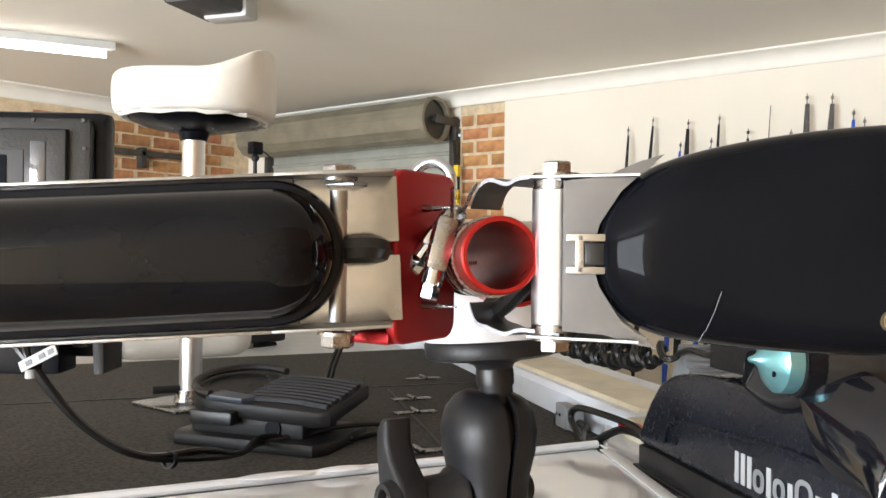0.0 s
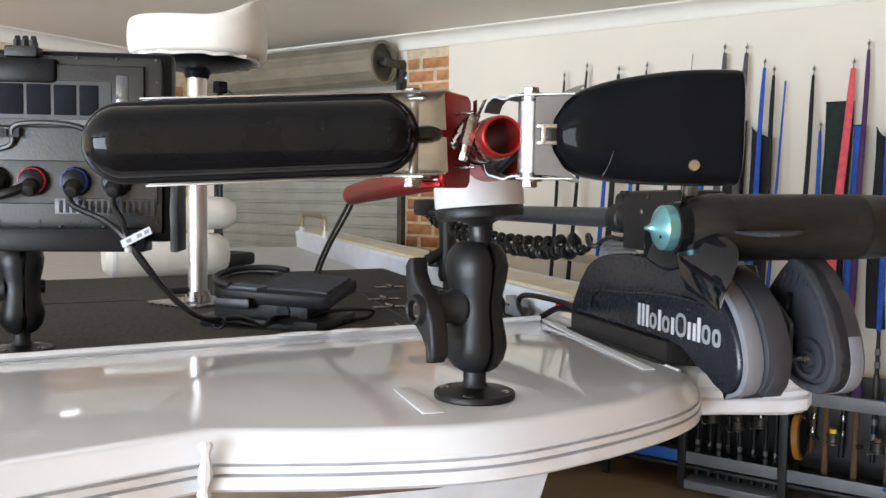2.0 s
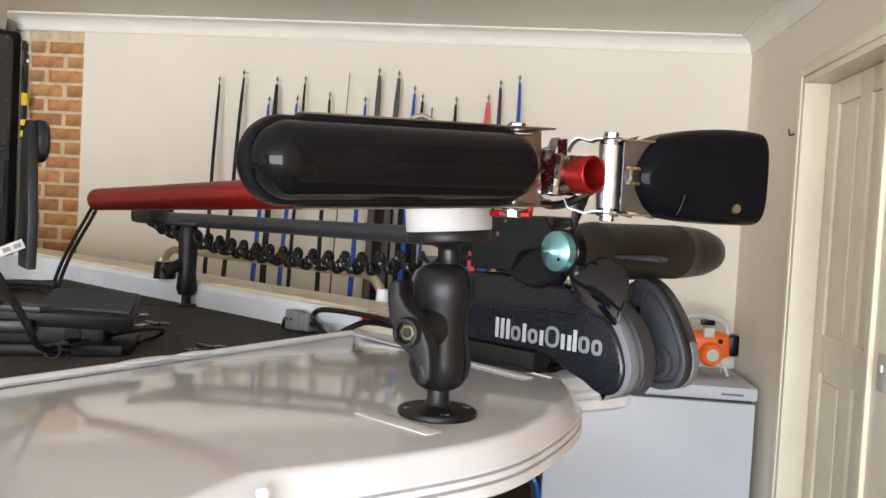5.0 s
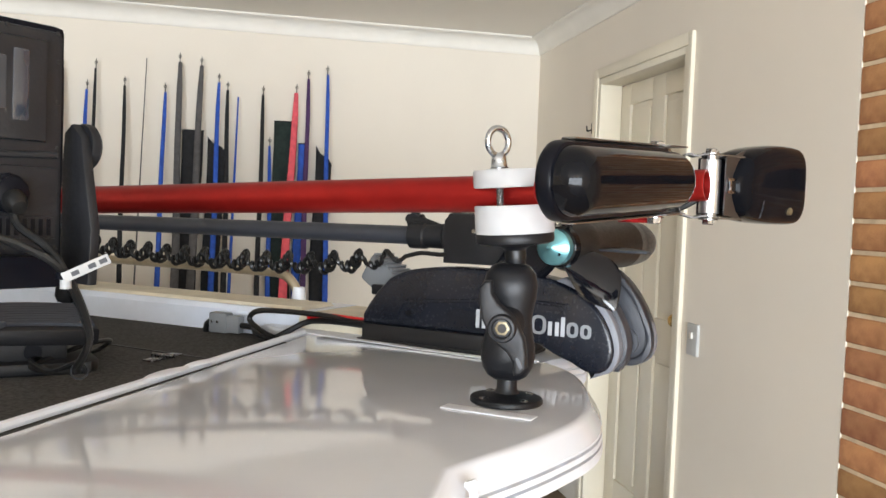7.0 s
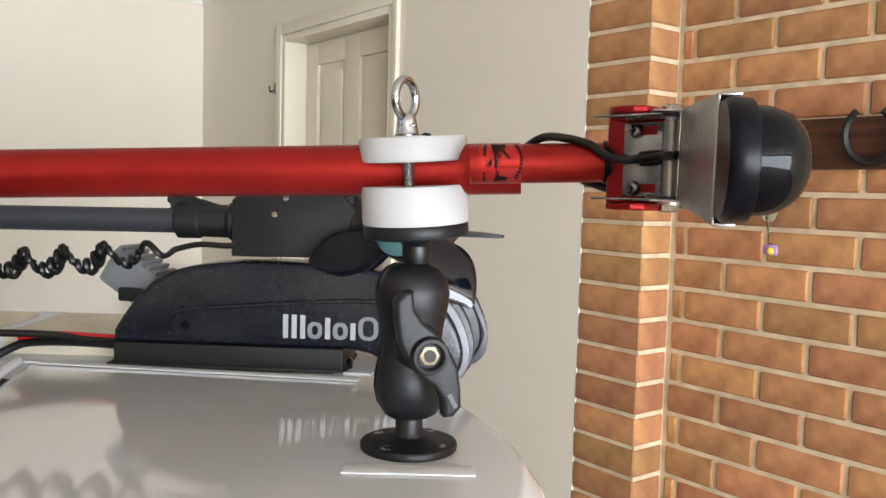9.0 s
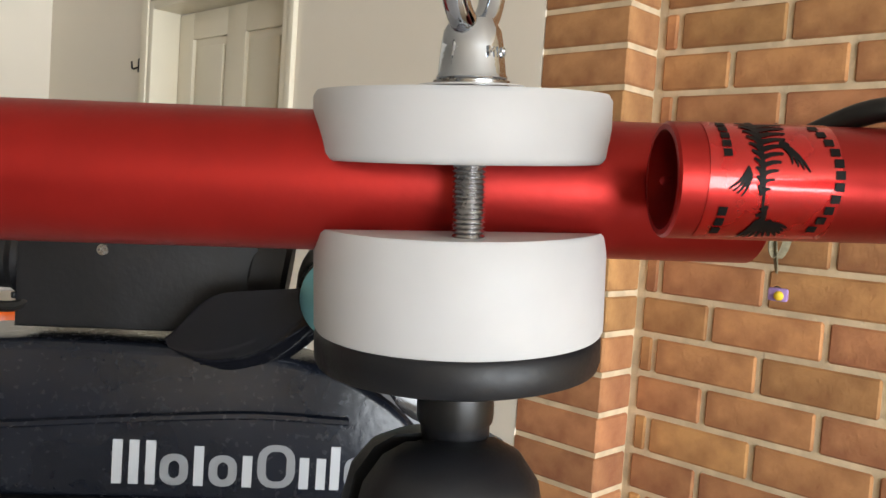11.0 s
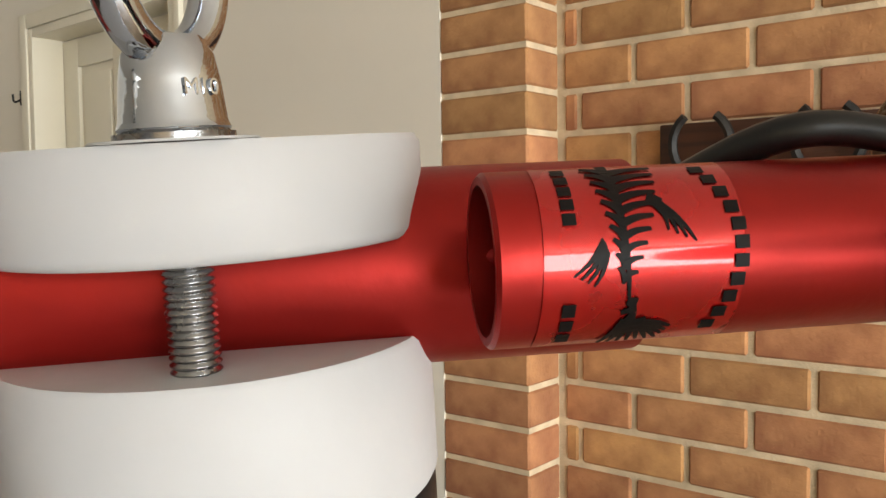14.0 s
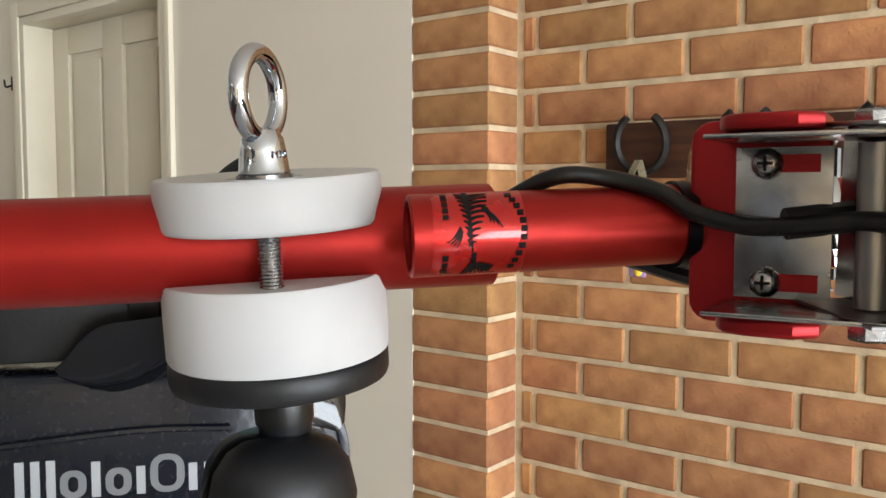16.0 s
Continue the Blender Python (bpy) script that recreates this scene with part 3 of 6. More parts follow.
def hung_bag(name, y0, y1, z0, z1, x, material, words, slope=0.0):
    ob = thing(name, words, "bag", (x, (y0 + y1) / 2, z0))
    rings = []
    for i in range(9):
        s = i / 8
        zz = z0 + (z1 - z0) * s
        th = 0.022 * (1 - 0.65 * s)
        cy, hw = (y0 + y1) / 2 + 0.01 * math.sin(5 * s), (y1 - y0) / 2 * (1 - 0.06 * math.sin(3 * s))
        rings.append([(x + th * math.sin(t), cy + hw * math.copysign(abs(math.cos(t)) ** 0.5, math.cos(t)), zz + slope * s * math.cos(t)) for t in [2 * math.pi * k / 14 for k in range(14)]])
    part("cloth", loft(rings), material, ob)
    part("seam", sweep([Vector(p) * 0.999 + Vector((-0.006, 0, 0)) for p in rings[-1]], 0.003, 5, True), BLACKS, ob)


hung_bag("rod_bag", 1.04, 1.15, 0.65, 1.79, 4.05, BLACKS, "flat black cloth rod bag leaning on the wall")
hung_bag("rod_bag", 0.925, 1.02, 0.65, 1.72, 4.06, BLACKS, "flat black cloth rod bag with pale flash", 0.04)
hung_bag("rod_bag", 0.555, 0.68, 0.75, 1.865, 4.065, GREENS, "dark green cloth rod bag leaning on the wall")
hung_bag("rod_bag", 0.50, 0.55, 0.75, 1.75, 4.04, BLUE, "narrow blue cloth rod bag")
hung_bag("rod_bag", 0.37, 0.455, 0.8, 1.69, 4.05, BLACKS, "creased black cloth pouch hanging on a rod", 0.05)

rack = thing("rod_rack", "black steel rack with blue and grey trays holding rods", "rack", (3.7, 1.0, 0))
for y in (0.20, 0.71, 1.17, 1.56, 2.0):
    for x in (3.63, 3.92):
        part("post", block(x - 0.018, x + 0.018, y - 0.018, y + 0.018, 0, 0.62 if y < 0.3 else 0.60, 0.003), DARKF, rack)
for y0, y1, m_ in ((0.22, 0.69, TRAY), (0.73, 1.15, TRAY), (1.19, 1.54, BLUESH), (1.58, 1.98, DARKF)):
    part("tray_front", block(3.615, 3.63, y0, y1, 0.13, 0.185, 0.003), m_, rack)
    part("tray", block(3.63, 3.94, y0, y1, 0.10, 0.115, 0.002), DARKF, rack)
part("top_rail", block(3.615, 3.64, 0.22, 0.69, 0.49, 0.55, 0.004), TRAY, rack, "grey steel upper rail")
part("top_rail", block(3.615, 3.64, 0.73, 1.98, 0.49, 0.53, 0.004), DARKF, rack)
part("back_panel", block(3.96, 3.975, 0.18, 2.02, 0.02, 0.58, 0.002), DARKF, rack)
part("foot_tray", block(3.60, 3.96, 0.73, 1.15, 0.01, 0.05, 0.003), TRAY, rack)


def reel(y, z, m_):
    ob = thing("fishing_reel", "small dark spinning reel on a rod butt", "reel", (3.70, y, z), group="reels on the rack")
    part("spool", lathe([(0, -0.025), (0.03, -0.025), (0.03, -0.018), (0.022, -0.016), (0.022, 0.012), (0.03, 0.014), (0.03, 0.022), (0, 0.024)], axis((3.70, y, z), (3.70, y, z + 1)), 20), DARKST, ob)
    part("drag_cap", rod((3.70, y, z + 0.024), (3.70, y, z + 0.042), 0.018, 0.014), m_, ob)
    part("arm", cable([(3.70, y, z - 0.02), (3.70, y + 0.045, z - 0.04), (3.69, y + 0.06, z), (3.67, y + 0.07, z)], 0.005), STEEL, ob)
    part("handle_knob", ball((3.66, y + 0.07, z), 0.012), BLACKP, ob)


for y, z, m_ in ((0.52, 0.34, YELLOW), (0.34, 0.33, CORK), (0.83, 0.36, STEEL), (0.93, 0.33, DARKST), (1.05, 0.35, STEEL), (1.27, 0.34, STEEL), (1.40, 0.33, DARKST)):
    reel(y, z, m_)
for i, (y, m_) in enumerate(((0.55, PINK), (0.43, PURPLE), (0.30, BLUE))):
    ob = thing("rod_butt_cover", "flared soft cover on a rod butt", "cover", (3.70, y, 0.5), group="covers on the rack")
    part("cover", lathe([(0, 0), (0.034, 0.002), (0.03, 0.02), (0.016, 0.08), (0.014, 0.2), (0, 0.2)], axis((3.70, y, 0.50), (3.72, y, 0.9)), 18), m_, ob)
    part("grip", rod((3.70, y, 0.12), (3.70, y, 0.50), 0.014, 0.012, 14), CORK, ob, "cork rod grip")
for k in range(8):
    y = 0.765 + 0.052 * k + 0.008 * math.sin(5 * k)
    ob = thing("rod_butt", "black rod butt with silver windings in the rack", "rod butt", (3.72, y, 0.06), group="rod butts in the rack")
    part("shaft", rod((3.72, y, 0.06), (3.74, y + 0.01 * math.sin(3 * k), 0.66), 0.0115, 0.009, 10), BLACKP, ob)
    part("pommel", rod((3.72, y, 0.052), (3.72, y, 0.075), 0.016, 0.014, 12), RUBBER, ob)
    for h in (0.16, 0.20, 0.40):
        part("winding", rod((3.7235, y, h), (3.7245, y, h + 0.022), 0.0124, None, 10), (STEEL, GREYL)[k % 2], ob)
bag = thing("cable_reel", "round black and amber cord winder leaning in the rack", "winder", (3.66, 0.66, 0.3))
part("side", lathe([(0, -0.02), (0.085, -0.02), (0.095, 0), (0.085, 0.02), (0, 0.02)], axis((3.66, 0.655, 0.33), (3.66, 1.0, 0.30)), 28), BLACKP, bag)
part("rim", lathe([(0.088, -0.016), (0.1, -0.012), (0.1, 0.012), (0.088, 0.016)], axis((3.66, 0.655, 0.33), (3.66, 1.0, 0.30)), 28, True), AMBER, bag, "amber rim")
hose = thing("blue_hose", "loop of blue hose lying by the freezer", "hose", (3.5, 0.28, 0.2))
part("hose", cable([(3.75, 0.42, 0.02), (3.68, 0.36, 0.14), (3.60, 0.27, 0.18), (3.56, 0.20, 0.14), (3.58, 0.17, 0.02)], 0.012), BLUESH, hose)

fz = thing("chest_freezer", "white chest freezer with closed lid", "freezer", (3.75, -0.3, 0))
part("cabinet", block(3.45, 4.06, -0.78, 0.17, 0.03, 0.612, 0.012), FREEZER, fz)
part("gasket", block(3.462, 4.05, -0.765, 0.155, 0.613, 0.624, 0.002), GREYD, fz)
part("lid", block(3.44, 4.07, -0.785, 0.175, 0.625, 0.687, 0.014), FREEZER, fz)
part("badge", block(3.4385, 3.4395, -0.72, -0.62, 0.647, 0.657), GREYL, fz, "small plain maker's badge")
for x in (3.5, 4.0):
    for y in (-0.72, 0.11):
        part("foot", rod((x, y, 0), (x, y, 0.031), 0.02), BLACKP, fz)

bl = thing("leaf_blower", "orange and pale grey petrol leaf blower on the freezer", "blower", (3.74, -0.60, 0.687))
part("engine_cover", box((3.745, -0.60, 0.822), (0.125, 0.225, 0.158), 0.045, None, 4), ORANGE, bl, "orange plastic engine cover")
part("starter_housing", rod((3.68, -0.61, 0.797), (3.645, -0.615, 0.797), 0.06, 0.052, 24, 0.004), ORANGE, bl)
part("starter_badge", rod((3.645, -0.615, 0.797), (3.641, -0.6155, 0.797), 0.03), PALE, bl, "round pale plain badge")
for i in range(5):
    part("cooling_rib", box((3.665, -0.52, 0.792 + 0.014 * i), (0.02, 0.05, 0.006), 0.002), SATIN, bl)
part("fan_housing", rod((3.74, -0.50, 0.792), (3.74, -0.46, 0.792), 0.08, 0.07, 28, 0.006), PALE, bl)
part("tank", box((3.75, -0.605, 0.760), (0.135, 0.262, 0.066), 0.024, None, 3), PALE, bl, "pale grey fuel tank")
part("handle", cable([(3.74, -0.51, 0.882), (3.74, -0.505, 0.955), (3.74, -0.53, 0.976), (3.74, -0.62, 0.972), (3.74, -0.69, 0.940), (3.74, -0.705, 0.862)], 0.017), PALE, bl, "pale grey carry handle")
part("trigger", box((3.73, -0.60, 0.945), (0.03, 0.07, 0.026), 0.008), SATIN, bl)
part("throttle_block", box((3.70, -0.60, 0.902), (0.05, 0.05, 0.05), 0.008), PALE, bl)
part("choke_lever", rod((3.683, -0.655, 0.862), (3.672, -0.655, 0.862), 0.012), SATIN, bl)
part("air_filter", box((3.745, -0.725, 0.842), (0.11, 0.05, 0.105), 0.014), SATIN, bl)
part("nozzle", rod((3.73, -0.46, 0.812), (3.72, -0.40, 0.832), 0.036, 0.04), SATIN, bl)
part("stand", cable([(3.68, -0.70, 0.695), (3.68, -0.67, 0.742), (3.68, -0.54, 0.742), (3.68, -0.50, 0.695)], 0.009), PALE, bl)
part("stand", cable([(3.80, -0.70, 0.695), (3.80, -0.67, 0.742), (3.80, -0.54, 0.742), (3.80, -0.50, 0.695)], 0.009), PALE, bl)

# ---- the boat ----
ZD, ZK = 1.163, 1.133
boat = thing("boat", "white boat bow with a glossy foredeck and carpeted casting deck", "boat", (1.2, 1.2, 0))
AX = heading(53.6)
SD = heading(-36.4)


def arcpts(pts, n=6):
    return [(p.x, p.y) for p in smoothline([(x, y, 0) for x, y in pts], n)]


_front = [(0.188, 0.520), (0.280, 0.405), (0.378, 0.312), (0.50, 0.256), (0.62, 0.222), (0.70, 0.215), (0.768, 0.228)]
_edge = arcpts(_front)
DECK = _edge + [(1.08, 0.625), (0.26, 1.022), (-0.06, 1.175), (-0.05, 0.80), (-0.055, 0.605)]


def inset(pts, d):
    out = []
    n = len(pts)
    for i in range(n):
        a, b, c = Vector(pts[i - 1]), Vector(pts[i]), Vector(pts[(i + 1) % n])
        n1 = Vector((-(b - a).y, (b - a).x)).normalized()
        n2 = Vector((-(c - b).y, (c - b).x)).normalized()
        k = n1 + n2
        k = k / max(0.6, k.length_squared / 2)
        out.append((b.x + k.x * d, b.y + k.y * d))
    return out


# foredeck: crowned edge, then a fluted rub rail below it
_rings = [[(x, y, z) for x, y in inset(DECK, d)] for d, z in ((0.024, ZD), (0.0195, ZD - 0.0008), (0.016, ZD - 0.003), (0.0135, ZD - 0.0062), (0.0, ZD - 0.026))]
_top = loft(_rings, cap=False)
_f = _top.faces.new([_top.verts.new(p) for p in _rings[0]])
bmesh.ops.remove_doubles(_top, verts=_top.verts, dist=1e-6)
bmesh.ops.recalc_face_normals(_top, faces=_top.faces)
foredeck = part("foredeck", _top, GEL, boat, "glossy cream-white gelcoat foredeck", smooth=30)


def rail_strip(line, name, parent):
    prof = ((0.0, 1.1375), (0.001, 1.1355), (-0.005, 1.1345), (-0.005, 1.1325), (0.001, 1.1315), (0.002, 1.1255), (-0.005, 1.1245), (-0.005, 1.1225), (0.002, 1.1215), (0.003, 1.110), (-0.004, 1.105), (-0.02, 1.104), (-0.02, 1.137))
    rings = []
    n = len(line)
    for i in range(n):
        t = Vector(line[min(i + 1, n - 1)]) - Vector(line[max(i - 1, 0)])
        nn = Vector((t.y, -t.x)).normalized()
        rings.append([(line[i][0] + nn.x * d, line[i][1] + nn.y * d, z) for d, z in prof])
    return part(name, loft(rings), LIP, parent, "scuffed white fluted rub rail", smooth=25)


rail_strip(_edge, "rub_rail", boat)
rail_strip([(-0.053, 0.604), (0.07, 0.562), (0.185, 0.522)], "rub_rail", boat)
rail_strip([(-0.059, 1.165), (-0.05, 0.80), (-0.054, 0.607)], "rub_rail", boat)
part("corner_sealant", cable([(0.183, 0.516, ZD - 0.006), (0.181, 0.513, 1.145), (0.179, 0.512, 1.12), (0.181, 0.516, 1.106)], lambda s: 0.0055 + 0.0015 * math.sin(14 * s), 8, 8), SEAL, boat, "rough white sealant in the corner joint")
_P2 = [(0.788, 0.238), (0.815, 0.205), (0.865, 0.135), (0.895, 0.118), (0.935, 0.120), (0.99, 0.165), (1.40, 0.62), (1.30, 0.74), (1.10, 0.63)]
_r2 = [[(x, y, z) for x, y in inset(_P2, d)] for d, z in ((0.012, ZD - 0.003), (0.004, ZD - 0.006), (0.0, ZD - 0.014), (0.0, ZD - 0.024), (0.004, ZD - 0.027), (0.0, ZD - 0.03), (0.0, ZD - 0.037), (0.004, ZD - 0.04), (0.0, ZD - 0.043), (0.0, ZD - 0.058), (0.008, ZD - 0.064))]
part("motor_plate", loft(_r2), LIP, boat, "white fibreglass mounting plate under the motor", smooth=30)
part("sealant_bead", cable([(1.078, 0.625, ZD - 0.001), (0.97, 0.498, ZD), (0.86, 0.365, ZD), (0.765, 0.256, ZD - 0.001)], lambda s: 0.0016 + 0.0012 * s, 10, 8), SEAL, boat, "rough white sealant bead")
part("edge_trim", join(cable([(1.072, 0.628, ZD + 0.001), (0.70, 0.808, ZD + 0.001), (0.30, 1.006, ZD + 0.001), (-0.05, 1.172, ZD + 0.001)], 0.006, 6, 8)), SEAL, boat, "white edge trim between deck and carpet")
_ck = Vector((0.645, 0.834, ZD + 0.005))
part("hatch_catch", join(ball(_ck, 0.05, (1.0, 0.26, 0.07), 20, Matrix.Rotation(radians(152), 4, "Z")), ball(_ck + Vector((0.075, -0.038, 0)), 0.035, (1, 0.3, 0.10), 20, Matrix.Rotation(radians(150), 4, "Z"))), SEAL, boat, "white moulded catch")
for a, b, w in (((0.451, 0.484), (0.380, 0.390), 0.024), ((1.050, 0.602), (0.741, 0.289), 0.018)):
    A, B = Vector((*a, ZD + 0.0012)), Vector((*b, ZD + 0.0012))
    part("tape_strip", box((0, 0, (B - A).length / 2), (w, 0.0016, (B - A).length), 0.0006, axis(A, B)), SEAL, boat, "strip of white tape")

_car = [(1.082, 0.632), (1.186, 0.619), (2.026, 1.739), (1.62, 1.93), (0.2, 2.6), (-0.4, 2.0), (-0.06, 1.185), (0.26, 1.028)]
part("casting_deck", slab(_car, Matrix.Translation((0, 0, ZK - 0.04)), 0.04, 0.002), CARPET, boat, "charcoal carpeted casting deck")
for a, b in (((1.60, 1.205), (0.62, 1.79)), ((0.905, 0.735), (1.36, 1.30))):
    A, B = Vector((*a, ZK + 0.0005)), Vector((*b, ZK + 0.0005))
    part("hatch_joint", box((0, 0, (B - A).length / 2), (0.006, 0.0016, (B - A).length), 0, axis(A, B)), BLACKP, boat, "dark joint between carpet hatches")
for hx, hy in ((1.53, 1.34), (1.30, 1.18), (1.195, 1.08), (0.96, 0.873)):
    hm = Matrix.Translation((hx, hy, ZK + 0.002)) @ Matrix.Rotation(radians(-30), 4, "Z")
    hg = part("hinge", join(box((-0.024, 0, 0), (0.036, 0.022, 0.003), 0.001, hm), box((0.024, 0, 0), (0.036, 0.022, 0.003), 0.001, hm), rod(hm @ Vector((0, -0.022, 0.003)), hm @ Vector((0, 0.022, 0.003)), 0.004)), STEEL, boat, "small stainless hinge")

# starboard gunwale
_g0 = Vector((1.135, 0.655, 0))


def gun(s, off, z):
    """A place along the gunwale: s metres aft, off metres outboard."""
    c = _g0 + AX * s + SD * off
    return Vector((c.x, c.y, z))


part("gunwale", loft([[gun(s, o, z) for o, z in ((0.062, ZK - 0.05), (0.058, ZK), (0.052, 1.180), (0.060, 1.19), (0.26, 1.188), (0.275, 1.176), (0.28, 1.02), (0.26, 1.02))] for s in (0.0, 0.8, 1.6, 2.4, 3.2)]), GUNW, boat, "white painted gunwale")
part("side_liner", loft([[gun(s, o, z) for o, z in ((-0.004, 0.74), (-0.004, 1.082), (0.02, 1.082), (0.02, 0.74))] for s in (1.42, 2.3, 3.2)]), GUNW, boat, "white inner side below the gunwale")
part("gunwale_end", loft([[gun(s, o, z) for o, z in ((0.035, 1.10), (0.035, 1.180), (0.045, 1.1885), (0.26, 1.1865), (0.275, 1.175), (0.28, 1.02), (0.26, 1.02))] for s in (-0.175, -0.09, -0.001)]), CREAM, boat, "aged cream end of the gunwale")
part("capping", loft([[gun(s, o, z) for o, z in ((0.074, 1.1898), (0.080, 1.1965), (0.19, 1.1975), (0.20, 1.1895))] for s in (0.02, 1.0, 2.0, 3.2)]), CREAM, boat, "aged cream gunwale capping")


def grab_rail(s0, s1, o, h=0.0):
    pts = [gun(s0, o, 1.195), gun(s0 + 0.012, o, 1.225 + h), gun(s0 + 0.045, o, 1.248 + h), gun(s0 + 0.12, o, 1.252 + h), gun((s0 + s1) / 2, o, 1.253 + h), gun(s1 - 0.12, o, 1.252 + h), gun(s1 - 0.045, o, 1.248 + h), gun(s1 - 0.012, o, 1.225 + h), gun(s1, o, 1.195)]
    gr = part("grab_rail", cable(pts, 0.011, 6, 12), BRONZE, boat, "tarnished metal grab rail")
    for s in (s0, s1):
        part("rail_foot", rod(gun(s, o, 1.19), gun(s, o, 1.222), 0.017, 0.013), SEAL, gr)


grab_rail(0.13, 1.10, 0.225)
grab_rail(2.36, 2.98, 0.05, 0.035)
part("cup_holder", rod(gun(0.80, 0.06, 1.19), gun(0.80, 0.06, 1.235), 0.03, 0.026), SATIN, boat)

# port gunwale, transom end and cockpit behind the casting deck
_port = Vector((0.03, 1.16, 0))
part("port_gunwale", loft([[_port + AX * s - SD * o + UP * z for o, z in ((0.0 + 0.25 * s, 1.05), (0.0 + 0.25 * s, 1.20), (0.10 + 0.25 * s, 1.20), (0.10 + 0.25 * s, 1.05))] for s in (0.1, 1.0, 2.2, 3.4)]), GUNW, boat, "white painted gunwale")
part("cockpit_floor", slab([(2.02, 1.72), (3.0, 2.95), (1.0, 4.2), (0.2, 2.6)], Matrix.Translation((0, 0, 0.70)), 0.04), CARPET, boat, "dark carpeted cockpit floor")
part("cockpit_bulkhead", slab([(2.02, 1.72), (2.0, 1.69), (0.18, 2.57), (0.2, 2.6)], Matrix.Translation((0, 0, 0.70)), 0.40), GUNW, boat)
_hull = [[(x, y, 1.10) for x, y in ((0.42, 0.60), (0.78, 0.42), (1.20, 0.62), (2.0, 1.60), (3.2, 3.1), (1.2, 4.3), (0.0, 2.2), (0.15, 1.05))],
         [(x, y, 0.60) for x, y in ((0.62, 0.78), (0.86, 0.60), (1.18, 0.82), (1.85, 1.68), (3.0, 3.1), (1.3, 4.1), (0.3, 2.3), (0.42, 1.15))],
         [(x, y, 0.0) for x, y in ((1.0, 1.2), (1.02, 1.18), (1.2, 1.3), (1.7, 1.95), (2.6, 3.1), (1.7, 3.7), (1.0, 2.2), (0.9, 1.3))]]
part("hull", loft([r for r in _hull[::-1]]), LIP, boat, "pale painted hull side")
part("bow_plate", slab([(0.20, 0.56), (0.40, 0.40), (0.60, 0.32), (0.74, 0.40), (0.55, 0.75), (0.2, 0.95)], Matrix.Translation((0, 0, 1.075)), 0.022), BRUSHED, boat, "bare grey aluminium plate under the foredeck")

# pieces in the cockpit
for k, (dx, zz, r) in enumerate(((0.0, 1.19, 0.07), (0.03, 1.325, 0.055))):
    rl = thing("bolster_cushion", "rolled white vinyl bolster cushion stacked behind the seat", "cushion", (1.45 + dx, 2.25, zz - r))
    c0, c1 = Vector((1.24, 2.255, zz)), Vector((1.60 + dx, 2.085, zz))
    part("roll", lathe([(0, 0), (r * 0.7, 0.005), (r * 0.95, 0.03), (r, 0.07), (r, (c1 - c0).length - 0.07), (r * 0.95, (c1 - c0).length - 0.03), (r * 0.7, (c1 - c0).length - 0.005), (0, (c1 - c0).length)], axis(c0, c1), 28), VINYL, rl)
    part("piping", lathe([(r * 0.93, 0.028), (r * 0.97, 0.024), (r * 0.99, 0.034)], axis(c0, c1), 28, True), SEAL, rl)
con = thing("storage_box", "dark green and black storage box in the cockpit", "box", (1.80, 2.50, 0.74))
part("box", box((1.80, 2.50, 0.93), (0.30, 0.30, 0.38), 0.03), GREENS, con)
part("lid", box((1.80, 2.50, 1.14), (0.33, 0.33, 0.05), 0.015), BLACKP, con)
part("strap", box((1.80, 2.344, 1.0), (0.04, 0.012, 0.25), 0.003), KHAKI, con)

cp = thing("camera_pole", "small black action camera on a thin black pole", "camera pole", (2.15, 2.75, 0.74))
part("pole", rod((2.15, 2.75, 0.74), (2.15, 2.75, 1.80), 0.010, 0.008, 12), BLACKP, cp)
part("base", rod((2.15, 2.75, 0.74), (2.15, 2.75, 0.76), 0.05, 0.04, 20), BLACKP, cp)
part("joint", ball((2.15, 2.75, 1.805), 0.016, (1, 1, 1), 14), BLACKP, cp)
part("camera_body", box((2.15, 2.75, 1.845), (0.052, 0.040, 0.052), 0.008), SATIN, cp)
part("lens_ring", rod((2.135, 2.728, 1.852), (2.13, 2.72, 1.852), 0.012), GLOSS, cp)
part("lead", cable([(2.17, 2.74, 1.84), (2.21, 2.73, 1.81), (2.21, 2.735, 1.75), (2.165, 2.745, 1.70)], 0.003), RUBBER, cp)
for z in (1.72, 1.665):
    part("tape_band", rod((2.15, 2.75, z - 0.018), (2.15, 2.75, z + 0.018), 0.0105, None, 12), GREENS, cp)

# ---- ball mounts ----
MH = 157.0


